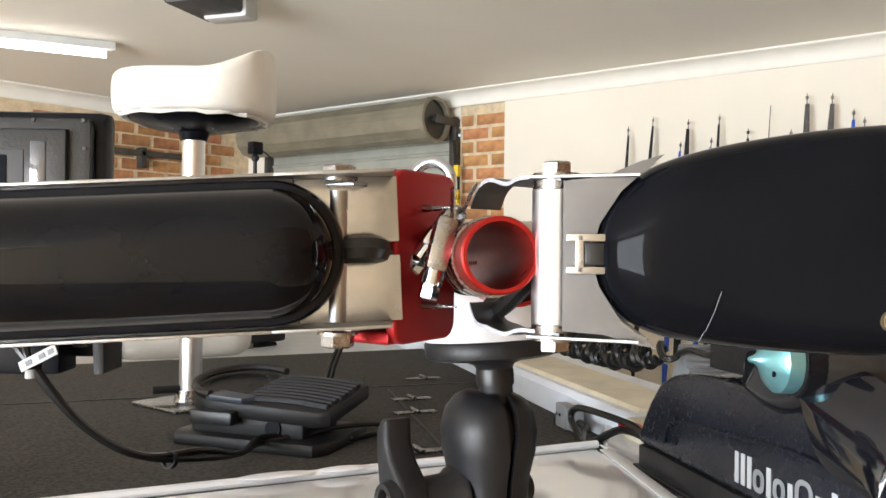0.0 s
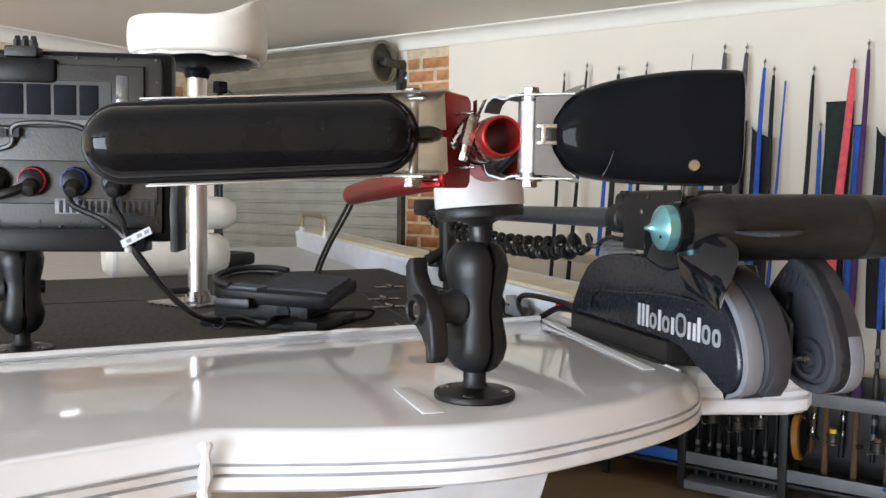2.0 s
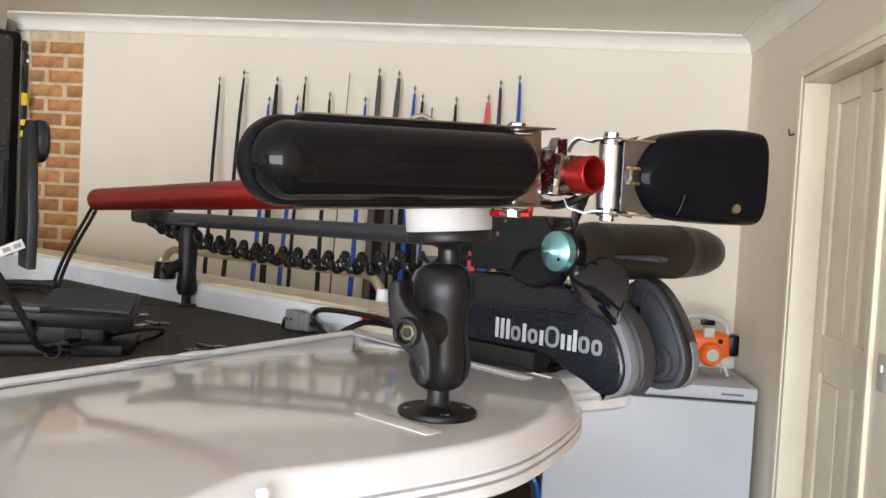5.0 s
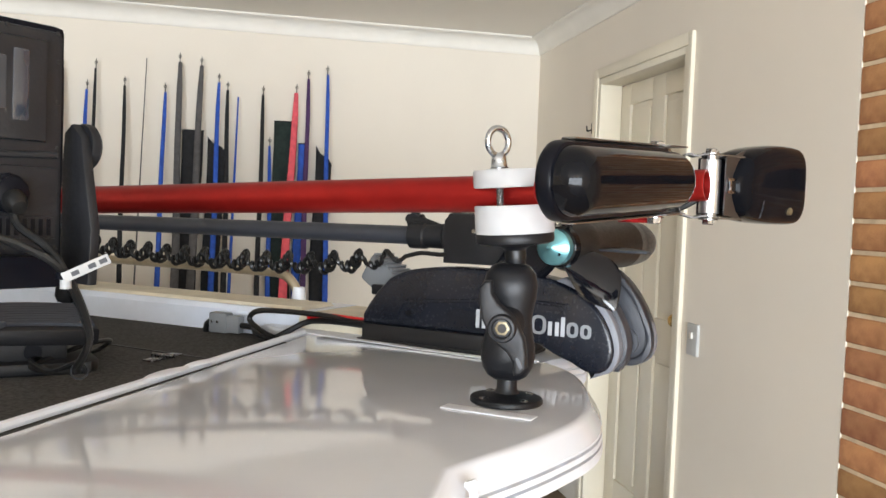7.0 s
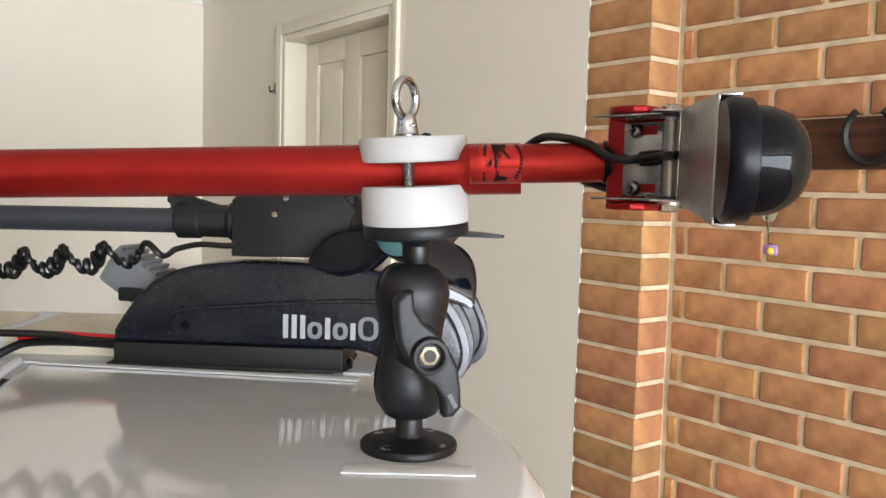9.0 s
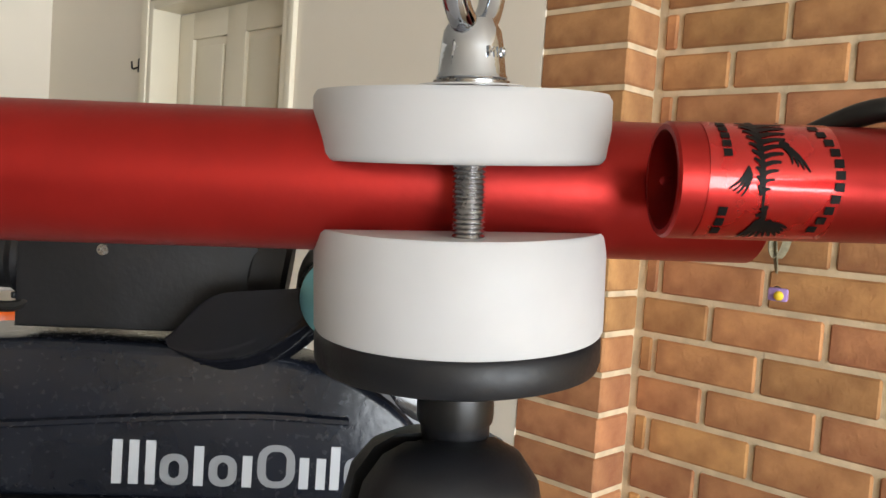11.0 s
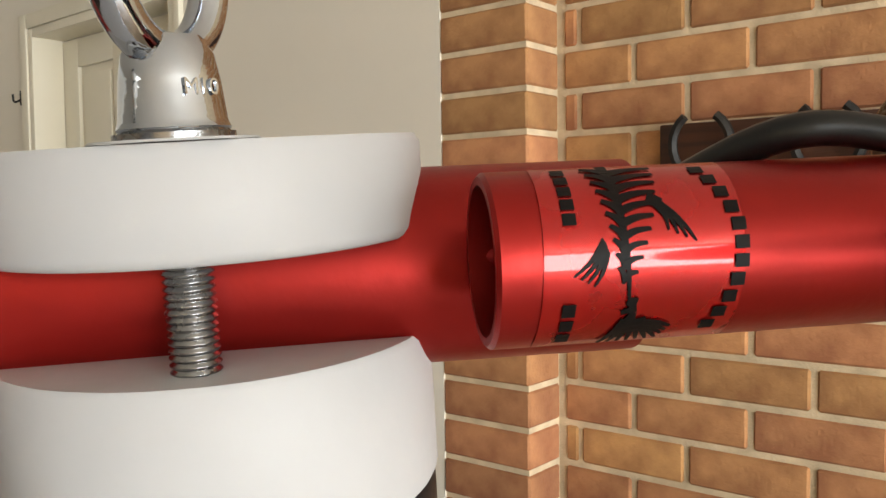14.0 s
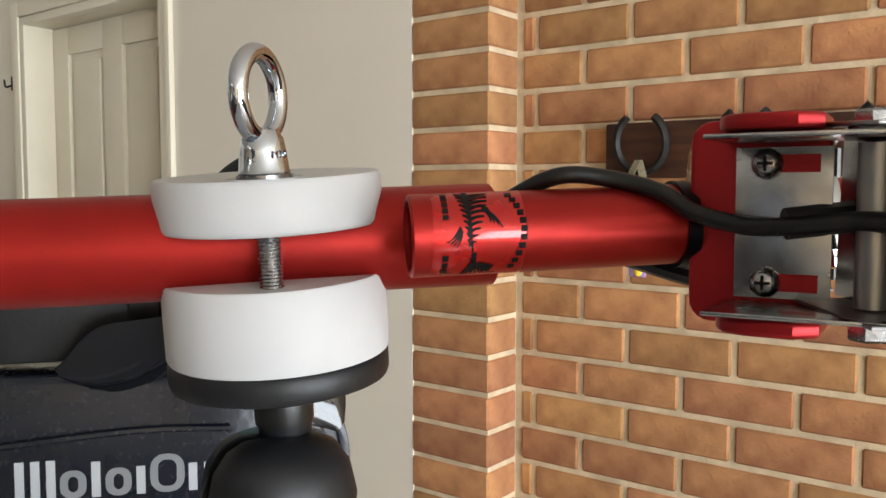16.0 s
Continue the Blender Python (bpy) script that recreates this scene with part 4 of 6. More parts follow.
def ball_mount(words, at, knob=True, lean=0.0):
    o = Vector(at)
    head = Matrix.Translation(o + UP * (0.24 + 0.00054 * lean)) @ Matrix.Rotation(radians(lean), 4, heading(-80).cross(UP)) @ Matrix.Translation(-UP * 0.24)
    ob = thing("ball_mount", words, "mount", at, group="ball mounts on the deck")
    base = part("base_plate", lathe([(0, 0), (0.0455, 0), (0.0468, 0.0015), (0.0468, 0.0055), (0.0455, 0.0075), (0.026, 0.0095), (0.016, 0.013), (0.0132, 0.018), (0.0126, 0.045), (0, 0.045)], Matrix.Translation(o), 56), POWDER, ob)
    for a in (20, 110, 200, 290):
        p = o + heading(a) * 0.036 + UP * 0.0083
        part("screw", lathe([(0, 0.0016), (0.003, 0.0017), (0.0055, 0.0008), (0.0062, 0)], Matrix.Translation(p), 14), STEEL, base)
    part("lower_ball", ball(o + UP * 0.062, 0.0285), RUBBER, ob)
    part("upper_ball", ball(o + UP * 0.150, 0.0285), RUBBER, ob)
    n, t = heading(MH), heading(MH + 90)
    levels = ((0.031, 0.017, 0.016), (0.036, 0.025, 0.024), (0.046, 0.0315, 0.031), (0.060, 0.0345, 0.0345), (0.075, 0.0335, 0.033), (0.092, 0.0300, 0.029), (0.106, 0.0285, 0.028), (0.120, 0.0300, 0.029), (0.137, 0.0335, 0.033), (0.152, 0.0345, 0.0345), (0.166, 0.0315, 0.031), (0.175, 0.025, 0.024), (0.179, 0.017, 0.016))
    for sgn in (1, -1):
        rings = []
        for z, a, b in levels:
            gap = 0.0022 if 0.07 < z < 0.14 else 0.0045
            ring = []
            for k in range(17):
                th = math.pi * k / 16
                ring.append(o + UP * z + t * (a * math.cos(th)) + n * sgn * (gap + (b - gap) * math.sin(th) ** 0.8))
            rings.append(ring)
        part("arm_half", loft(rings), POWDER, ob, "black powder-coated clamp arm", smooth=50)
    c = o + UP * 0.105
    part("spring_pin", rod(c - n * 0.034, c - n * 0.026, 0.011), POWDER, ob)
    if knob:
        m = axis(c + n * 0.026, c + n * 0.2)
        part("knob_hub", lathe([(0, 0), (0.0225, 0), (0.0215, 0.005), (0.0175, 0.010), (0.0165, 0.036), (0, 0.036)], m, 32), BLACKP, ob)
        k = c + n * 0.055
        kx = (-t * 0.45 + UP * 0.89).normalized()
        ky = n.cross(kx)
        wm = frame_of(k, kx, ky, n)
        prof = [(-0.060, 0.004), (-0.056, -0.006), (-0.040, -0.013), (-0.022, -0.0185), (-0.004, -0.0185), (0.012, -0.016), (0.028, -0.008), (0.042, -0.006), (0.057, -0.012), (0.060, -0.004),
                (0.056, 0.006), (0.040, 0.013), (0.022, 0.0185), (0.004, 0.0185), (-0.012, 0.016), (-0.028, 0.008), (-0.042, 0.006), (-0.057, 0.012)]
        wing = part("wing_knob", slab(prof, wm, 0.022, 0.004, 3), BLACKP, ob, "black plastic wing knob")
        part("recess", lathe([(0.0112, 0.0221), (0.0112, 0.0285), (0.0125, 0.0298), (0.0155, 0.0292), (0.0175, 0.0218)], wm, 32, True), BLACKP, wing)
        part("nut", hexnut(k + n * 0.0222, k + n * 0.0236, 0.0090), AGED, wing, "plated hex nut")
        part("bolt_end", rod(k + n * 0.0236, k + n * 0.0250, 0.0055), IRON, wing)
        part("mark", box((-0.046, -0.001, 0.0223), (0.014, 0.004, 0.0006), 0, wm), GREYD, wing)
    part("upper_post", lathe([(0.0122, 0.165), (0.0126, 0.192), (0.015, 0.196), (0.024, 0.2000), (0.044, 0.2015), (0.0494, 0.2035), (0.0502, 0.206), (0.0502, 0.2135), (0.0492, 0.2150), (0, 0.2150)], head, 56), POWDER, ob)
    part("post_band", lathe([(0.0135, 0.181), (0.0138, 0.183), (0.0138, 0.191), (0.0135, 0.193)], head, 32, True), RUBBER, ob)
    return ob


MO = Vector((0.4725, 0.3975, ZD))


def lean_about(c):
    """A lean of five degrees, up towards the starboard bow, about the point c."""
    return Matrix.Translation(c) @ Matrix.Rotation(radians(5.0), 4, heading(-80).cross(UP)) @ Matrix.Translation(-c)


ball_mount("black double-socket ball mount with wing knob on the foredeck", MO, True, 5.0)

# ---- pole clamp ----
E0, L0 = Vector((0.402, 0.327, 1.4340)), Vector((1.250, 1.242, 1.392))
TD = (L0 - E0).normalized()
TP = UP.cross(TD).normalized()
clampt = thing("pole_clamp", "two white nylon discs clamping a red pole with an eye nut", "clamp", (MO.x, MO.y, 1.3795))
_cm = Matrix.Translation((MO.x, MO.y, 0))
BO = MO + TP * 0.0375
BO.z = 0
# the whole clamp leans on the mount's upper ball
TILT = lean_about(Vector((BO.x, BO.y, 1.41)))
part("lower_disc", lathe([(0, 1.3785), (0.0498, 1.3785), (0.0506, 1.380), (0.0506, 1.4130), (0.0498, 1.4143), (0, 1.4145)], TILT @ _cm, 72), NYLON, clampt)
part("upper_disc", lathe([(0, 1.4365), (0.0490, 1.4365), (0.0499, 1.4372), (0.0506, 1.4388), (0.0506, 1.4572), (0.0494, 1.4592), (0, 1.4595)], TILT @ _cm, 72), NYLON, clampt)
_thr = [(0, 1.408)]
z = 1.408
while z < 1.452:
    _thr += [(0.0043, z), (0.0051, z + 0.00055), (0.0051, z + 0.0008), (0.0043, z + 0.00135)]
    z += 0.0015
part("threaded_bolt", lathe(_thr + [(0, z)], TILT @ Matrix.Translation(BO), 20), STEEL, clampt, "threaded stainless bolt", smooth=60)
part("washer", lathe([(0, 1.4595), (0.0115, 1.4595), (0.0115, 1.4611), (0, 1.4611)], TILT @ Matrix.Translation(BO), 32), STEEL, clampt)
eye = part("eye_nut", lathe([(0, 1.4611), (0.0104, 1.4611), (0.0107, 1.4620), (0.0102, 1.4632), (0.0094, 1.4710), (0.0086, 1.4756), (0.0064, 1.4790), (0, 1.4802)], TILT @ Matrix.Translation(BO), 40), CHROME, clampt, "polished lifting eye nut")
_en = heading(19)
_ec = Vector((BO.x, BO.y, 1.4928))
_et = UP.cross(_en)
part("eye_ring", sweep([TILT @ (_ec + _et * (0.0152 * math.cos(a)) + UP * (0.0168 * math.sin(a))) for a in [2 * math.pi * i / 48 for i in range(48)]], 0.0040, 16, True), CHROME, eye)
part("disc_recess", lathe([(0.0150, 1.4594), (0.0156, 1.4599), (0.0162, 1.4594)], TILT @ Matrix.Translation(BO), 40), NYLON, clampt)
# raised size mark on the nut
_mk = bpy.data.curves.new("mark", "FONT")
_mk.body, _mk.size, _mk.extrude, _mk.align_x, _mk.align_y = "M10", 0.0043, 0.0004, "CENTER", "CENTER"
_mo = new("mark", _mk)
_mf = frame_of(Vector((BO.x, BO.y, 1.4690)) + heading(180) * 0.0095, UP.cross(heading(180)), UP, heading(180))
_me = bpy.data.meshes.new_from_object(_mo)
bpy.data.objects.remove(_mo)
_bm = bmesh.new()
_bm.from_mesh(_me)
_bm.transform(TILT @ _mf)
part("size_mark", _bm, CHROME, eye, "raised size mark M10", smooth=0)

# ---- red pole ----
R = 0.0172
pole = thing("transducer_pole", "red anodised aluminium pole with a short welded side tube", "pole", (MO.x, MO.y, 1.40))
part("main_tube", pipe(E0, L0, 0.0238, 0.0212, 56), RED, pole)
S0, S1 = Vector((0.4005, 0.3890, 1.4355)), Vector((0.266, 0.246, 1.443))
SDIR = (S1 - S0).normalized()
side = part("side_tube", pipe(S0, S1, R, R - 0.0024, 56), RED, pole)
part("weld", join(*[ball(S0 + SDIR * (0.006 + 0.0075 * i) - TP * (R * 1.02), 0.0036, (1, 1, 0.8), 10) for i in range(8)]), REDD, pole)
# decal in cylinder coordinates
_sx = UP.cross(SDIR).normalized()
if _sx.dot(Vector((-0.7, 0.71, 0))) < 0:
    _sx = -_sx


def wrap(s0, s1, a0, a1, lift, bend=0.0, n=6):
    """A patch on the side tube: along it from s0 to s1, round it from a0 to a1 degrees (0 faces outward, 90 up)."""
    bm = bmesh.new()
    k = max(2, int(abs(a1 - a0) / 8) + 1)
    rows = []
    for i in range(k + 1):
        a = radians(a0 + (a1 - a0) * i / k)
        off = bend * math.cos(a) if bend else 0
        rows.append([bm.verts.new(S0 + SDIR * (0.83 * s - 0.0025 + off) + (R + lift) * (_sx * math.cos(a) + UP * math.sin(a))) for s in (s0, s1)])
    for a, b in zip(rows, rows[1:]):
        bm.faces.new((a[0], a[1], b[1], b[0]))
    bmesh.ops.recalc_face_normals(bm, faces=bm.faces)
    bmesh.ops.solidify(bm, geom=bm.faces[:], thickness=0.0001)
    return bm


decal = part("decal", wrap(0.013, 0.058, -68, 78, 0.0003), DECAL, pole, "glossy clear decal")
INKL = 0.0006


def ink(s0, a0, s1, a1, w0, w1, bow=0.0, n=5):
    """A tapering pen stroke on the decal, from (s0, a0) to (s1, a1) in metres along the tube and degrees round it."""
    bm = bmesh.new()
    p, q = Vector((s0, R * radians(a0))), Vector((s1, R * radians(a1)))
    nn = Vector((-(q - p).y, (q - p).x)).normalized()
    rows = []
    for i in range(n + 1):
        f = i / n
        c = p.lerp(q, f) + nn * bow * math.sin(math.pi * f)
        w = (w0 + (w1 - w0) * f) / 2
        rows.append([])
        for k in (w, -w):
            d = c + nn * k
            a = d.y / R
            rows[-1].append(bm.verts.new(S0 + SDIR * (0.83 * d.x - 0.0025) + (R + INKL) * (_sx * math.cos(a) + UP * math.sin(a))))
    for a, b in zip(rows, rows[1:]):
        bm.faces.new((a[0], a[1], b[1], b[0]))
    bmesh.ops.recalc_face_normals(bm, faces=bm.faces)
    bmesh.ops.solidify(bm, geom=bm.faces[:], thickness=0.0001)
    return bm


# backbone, ribs on both sides, side fins, tail
_ink = [ink(0.0297, 74, 0.0305, 20, 0.0026, 0.0016), ink(0.0305, 22, 0.0322, -24, 0.0016, 0.0007)]
for i in range(10):
    f = i / 9
    a = 66 - 74 * f
    _ink.append(ink(0.0303, a - 4, 0.0408 - 0.0072 * f ** 1.5, a + 1, 0.0022 - 0.0008 * f, 0.0007, 0.0005))
    _ink.append(ink(0.0308, a - 5, 0.0245 + 0.0048 * f, a + 4, 0.0024 - 0.0010 * f, 0.0008, -0.0004))
for k in range(4):
    _ink.append(ink(0.0262 + 0.0002 * k, 12 - 2 * k, 0.0196 + 0.0015 * k, -8 - 2.2 * k, 0.0014, 0.0004, 0.0006))
    _ink.append(ink(0.0385, 36 - k, 0.0468 - 0.0020 * k, 9 + 2.4 * k, 0.0015, 0.0004, 0.0006))
_ink.append(ink(0.0370, 38, 0.0400, 33, 0.0030, 0.0022))
_ink.append(ink(0.0318, -25, 0.0340, -27, 0.0016, 0.0024))
_ink.append(ink(0.0308, -33, 0.0342, -30, 0.0010, 0.0016))
_ink.append(ink(0.0338, -33, 0.0328, -42, 0.0014, 0.0030))
for k in range(7):
    _ink.append(ink(0.0322 + 0.0006 * k, -39, 0.0280 + 0.0022 * k, -64 + 0.6 * k, 0.0020, 0.0007))
for k in range(3):
    _ink.append(ink(0.0362, -42 - 2 * k, 0.0432 - 0.0006 * k, -47 - 4 * k, 0.0016, 0.0008, 0.0005))
for _b in _ink:
    part("emblem_stroke", _b, INK, decal, "black stroke of a fish-bone emblem", smooth=0)
_ltr = [wrap(0.0175, 0.0205, a, a + 7.5, INKL) for a in (22, 32, 42, 52, 62)] + [wrap(0.0175, 0.0205, a, a + 9, INKL) for a in (-58, -46, -34)] + [wrap(0.0472 + 0.0085 * math.cos(radians(a)) ** 2, 0.0504 + 0.0085 * math.cos(radians(a)) ** 2, a, a + 8, INKL) for a in range(-52, 66, 11)]
for _b in _ltr:
    part("letter_bar", _b, INK, decal, "black bar in place of a letter", smooth=0)
for s in (0.118,):
    band = lathe([(R + 0.0002, -0.003), (R + 0.0016, -0.003), (R + 0.0016, 0.003), (R + 0.0002, 0.003)], axis(S0 + SDIR * s, S1), 32, True)
    tie = part("cable_tie", band, SATIN, side, "black cable tie")

# hose clamps round the side tube's end
for s, turn in ((0.150, 128), (0.172, 104)):
    hcl = thing("hose_clamp", "stainless worm-drive hose clamp round the red tube", "hose clamp", S0 + SDIR * s, group="hose clamps")
    m = axis(S0 + SDIR * s, S1)
    part("band", lathe([(R + 0.0004, -0.006), (R + 0.0016, -0.006), (R + 0.0016, 0.006), (R + 0.0004, 0.006)], m, 44, True), STEEL, hcl)
    d = _sx * math.cos(radians(turn - 90)) + UP * math.sin(radians(turn - 90))
    tt = SDIR.cross(d)
    c = S0 + SDIR * s + d * (R + 0.006)
    part("worm_housing", box((0, 0, 0), (0.013, 0.011, 0.026), 0.004, frame_of(c, SDIR, d, tt)), STEEL, hcl)
    part("worm_screw", join(rod(c + tt * 0.012, c + tt * 0.019, 0.0052), hexnut(c + tt * 0.019, c + tt * 0.026, 0.0046)), CHROME, hcl)
    part("band_tail", box((0, 0.0, 0), (0.011, 0.0008, 0.018), 0, frame_of(c - tt * 0.018 - d * 0.001, SDIR, d, (tt - d * 0.25).normalized())), STEEL, hcl)
    for k in range(9):
        a = radians(turn + 20 + 9 * k)
        q = S0 + SDIR * s + (R + 0.0017) * (_sx * math.cos(a) + UP * math.sin(a))
        part("slot", box((0, 0, 0), (0.006, 0.0006, 0.0014), 0, frame_of(q, SDIR, (_sx * math.cos(a) + UP * math.sin(a)), SDIR.cross(_sx * math.cos(a) + UP * math.sin(a)))), SATIN, hcl)

# ---- red channel and long transducer ----
WX, WN = heading(7), heading(97)
WC = Vector((0.2845, 0.3065, 1.4415))
chan = thing("channel_bracket", "red anodised U-channel bracket with rounded corners", "bracket", WC - UP * 0.042)
H2 = 0.0415


def rrect(w, h, r, n=5):
    out = []
    for cx, cy, a0 in ((w - r, h - r, 0), (-w + r, h - r, 90), (-w + r, -h + r, 180), (w - r, -h + r, 270)):
        out += [(cx + r * math.cos(radians(a0 + 90 * i / n)), cy + r * math.sin(radians(a0 + 90 * i / n))) for i in range(n + 1)]
    return out


part("web", slab(rrect(0.0272, H2, 0.009), frame_of(WC - WN * 0.004, WX, UP, WN), 0.0062, 0.0018, 3), REDD, chan)
for sg in (1, -1):
    part("flange", slab([(-0.027, 0.0), (0.012, 0.0), (0.011, 0.022), (0.007, 0.030), (-0.001, 0.034), (-0.019, 0.034), (-0.027, 0.027)], frame_of(WC + UP * (sg * H2 - (0.0062 if sg > 0 else 0)), WX, WN, UP), 0.0062, 0.0018, 3), REDD, chan)
for dz in (0.0235, -0.0235):
    p = WC + UP * dz - WX * 0.004
    scr = part("screw", join(lathe([(0, 0.006), (0.003, 0.0058), (0.0052, 0.0042), (0.0062, 0.0016), (0.0062, 0)], axis(p + WN * 0.0048, p + WN), 20), rod(p - WN * 0.023, p, 0.0005, 0.0022, 12)), STEEL, chan, "pan-head steel screw")
    part("cross_slot", join(box((0, 0, 0.0058), (0.006, 0.0012, 0.001), 0, axis(p + WN * 0.0048, p + WN)), box((0, 0, 0.0058), (0.0012, 0.006, 0.001), 0, axis(p + WN * 0.0048, p + WN))), SATIN, scr)

CL, CR = Vector((0.076, 0.482, 1.4310)), Vector((0.213, 0.333, 1.4425))
PA = (CR - CL).normalized()
PF = UP.cross(PA).normalized()
if PF.dot(Vector((-1, -1, 0))) < 0:
    PF = -PF
PU = PF.cross(PA).normalized()
if PU.z < 0:
    PU = -PU
PL = (CR - CL).length
sonar = thing("long_sonar_transducer", "long glossy black pill-shaped sonar transducer on a steel bracket", "transducer", CL - UP * 0.04)


def stadium(r, d, shift=0.0):
    pts = []
    for i in range(25):
        a = radians(-90 + 180 * i / 24)
        pts.append(CR + PA * (r * math.cos(a) + shift) + PU * (r * math.sin(a)) + PF * d)
    for i in range(25):
        a = radians(90 + 180 * i / 24)
        pts.append(CL + PA * (r * math.cos(a)) + PU * (r * math.sin(a)) + PF * d)
    return pts


PR = 0.0325
part("rim", loft([stadium(PR * 0.92, -0.004), stadium(PR * 0.985, -0.002), stadium(PR, 0.001), stadium(PR * 0.985, 0.008), stadium(PR * 0.955, 0.010), stadium(PR * 0.86, 0.011)]), SATIN, sonar, "satin black rim")
part("dome", loft([stadium(PR * 0.88, 0.009), stadium(PR * 0.87, 0.013)] + [stadium(PR * 0.87 * math.cos(radians(a)) ** 0.8, 0.013 + 0.026 * math.sin(radians(a))) for a in range(6, 85, 6)] + [stadium(PR * 0.08, 0.0389)]), GLOSS, sonar, "glossy black domed face", smooth=60)
bk = part("back_bracket", join(box((PL * 0.56, 0, 0), (PL * 0.98, 0.0685, 0.0016), 0.0005, frame_of(CL - PF * 0.0045, PA, PU, PF)),
                               box((PL * 0.56, 0.0345, 0.006), (PL * 0.98, 0.0016, 0.012), 0.0005, frame_of(CL - PF * 0.0045, PA, PU, PF)),
                               box((PL * 0.56, -0.0345, 0.006), (PL * 0.98, 0.0016, 0.012), 0.0005, frame_of(CL - PF * 0.0045, PA, PU, PF))), BRUSHED, sonar, "folded stainless back bracket")
part("bracket_tongue", join(box((PL + 0.027, 0.018, 0.0), (0.060, 0.030, 0.0016), 0.0005, frame_of(CL - PF * 0.0060, PA, PU, PF)), box((PL + 0.027, -0.018, 0.0), (0.060, 0.030, 0.0016), 0.0005, frame_of(CL - PF * 0.0060, PA, PU, PF))), SHEET, sonar, "folded stainless tongue")
# folded steel end bracket bolted through the channel's flanges
part("end_bracket", box((-0.010, 0.0046, 0.0), (0.036, 0.0016, 0.060), 0.0004, frame_of(WC, WX, WN, UP)), SHEET, sonar, "folded stainless end bracket")
for dz in (0.0325, -0.0325):
    part("bracket_flange", box((-0.019, 0.024, dz), (0.062, 0.040, 0.0018), 0.0006, frame_of(WC, WX, WN, UP)), SHEET, sonar, "folded stainless flange")
for dz in (0.0235, -0.0235):
    part("slot", box((-0.0145, 0.0056, dz), (0.018, 0.0006, 0.007), 0.0, frame_of(WC, WX, WN, UP)), REDD, sonar, "slot showing the red plate behind")
part("pivot_sleeve", rod(WC - WX * 0.043 + WN * 0.017 - UP * 0.03, WC - WX * 0.043 + WN * 0.017 + UP * 0.03, 0.0060), BRUSHED, sonar)
for sg in (1, -1):
    p = WC - WX * 0.043 + WN * 0.017 + UP * sg * 0.0285
    part("pivot_bolt", join(hexnut(p + UP * sg * 0.007, p + UP * sg * 0.0135, 0.0078), lathe([(0, 0), (0.0095, 0), (0.0095, 0.0015), (0, 0.0015)], axis(p + UP * sg * 0.006, p + UP * sg), 20)), STEEL, sonar, "stainless hex bolt")
    part("side_plate", box((0.0, 0, 0), (0.052, 0.040, 0.0016), 0.0005, frame_of(CR + PA * 0.028 - PF * 0.006 + UP * sg * 0.0340, PA, PF, UP)), BRUSHED, sonar)
part("cable_boot", cable([CR + PA * 0.030 + PF * 0.0, CR + PA * 0.045, WC - WX * 0.012 + WN * 0.012], 0.0062), RUBBER, sonar)

# transducer cable along the tube
tc = thing("transducer_cable", "black rubber transducer cable laid over the red tube", "cable", (0.33, 0.32, 1.45))
part("lead", cable([S0 + SDIR * 0.040 - _sx * 0.022 + UP * (R - 0.008), S0 + SDIR * 0.062 + UP * (R + 0.0050), S0 + SDIR * 0.085 + _sx * 0.004 + UP * (R + 0.0035), S0 + SDIR * 0.104 + _sx * 0.015 + UP * 0.014, WC + WX * 0.022 + WN * 0.014 + UP * 0.004, WC + WN * 0.017 - UP * 0.001, WC - WX * 0.02 + WN * 0.024 + UP * 0.0, CR + PA * 0.02 - PF * 0.018, CR - PA * 0.01 - PF * 0.014], 0.0037, 8, 10), RUBBER, tc)
pc = thing("pole_cable", "black cables coming from the far end of the pole", "cable", L0)
for k, d in enumerate((0.0, 0.012)):
    part("lead", cable([L0 - TD * 0.03, L0 + TD * 0.012 - UP * 0.004, L0 + TD * 0.02 - UP * 0.03 - SD * d, Vector((1.215, 1.28 + d, 1.27)), Vector((1.178, 1.285 + d, 1.20)), Vector((1.168, 1.29 + d, 1.13))], 0.004), RUBBER, pc)
part("clip", box(L0 + TD * 0.016 - UP * 0.012, (0.014, 0.014, 0.018), 0.003), BLACKP, pc)

# ---- short transducer ----
FA = heading(-60)
FN = heading(-150)
FO = Vector((0.2905, 0.2255, 1.4440))
fin = thing("short_sonar_transducer", "glossy black fin-shaped sonar transducer on a steel bracket", "transducer", FO - UP * 0.045)


def fin_ring(s, h0, h1, w, e=2.6, n=28):
    out = []
    for k in range(n):
        a = 2 * math.pi * k / n
        c, q = math.cos(a), math.sin(a)
        y = w * math.copysign(abs(c) ** (2 / e), c)
        zz = math.copysign(abs(q) ** (2 / e), q)
        zc, hh = (h0 + h1) / 2, (h1 - h0) / 2
        out.append(FO + FA * s + FN * y + UP * (zc + hh * zz))
    return out


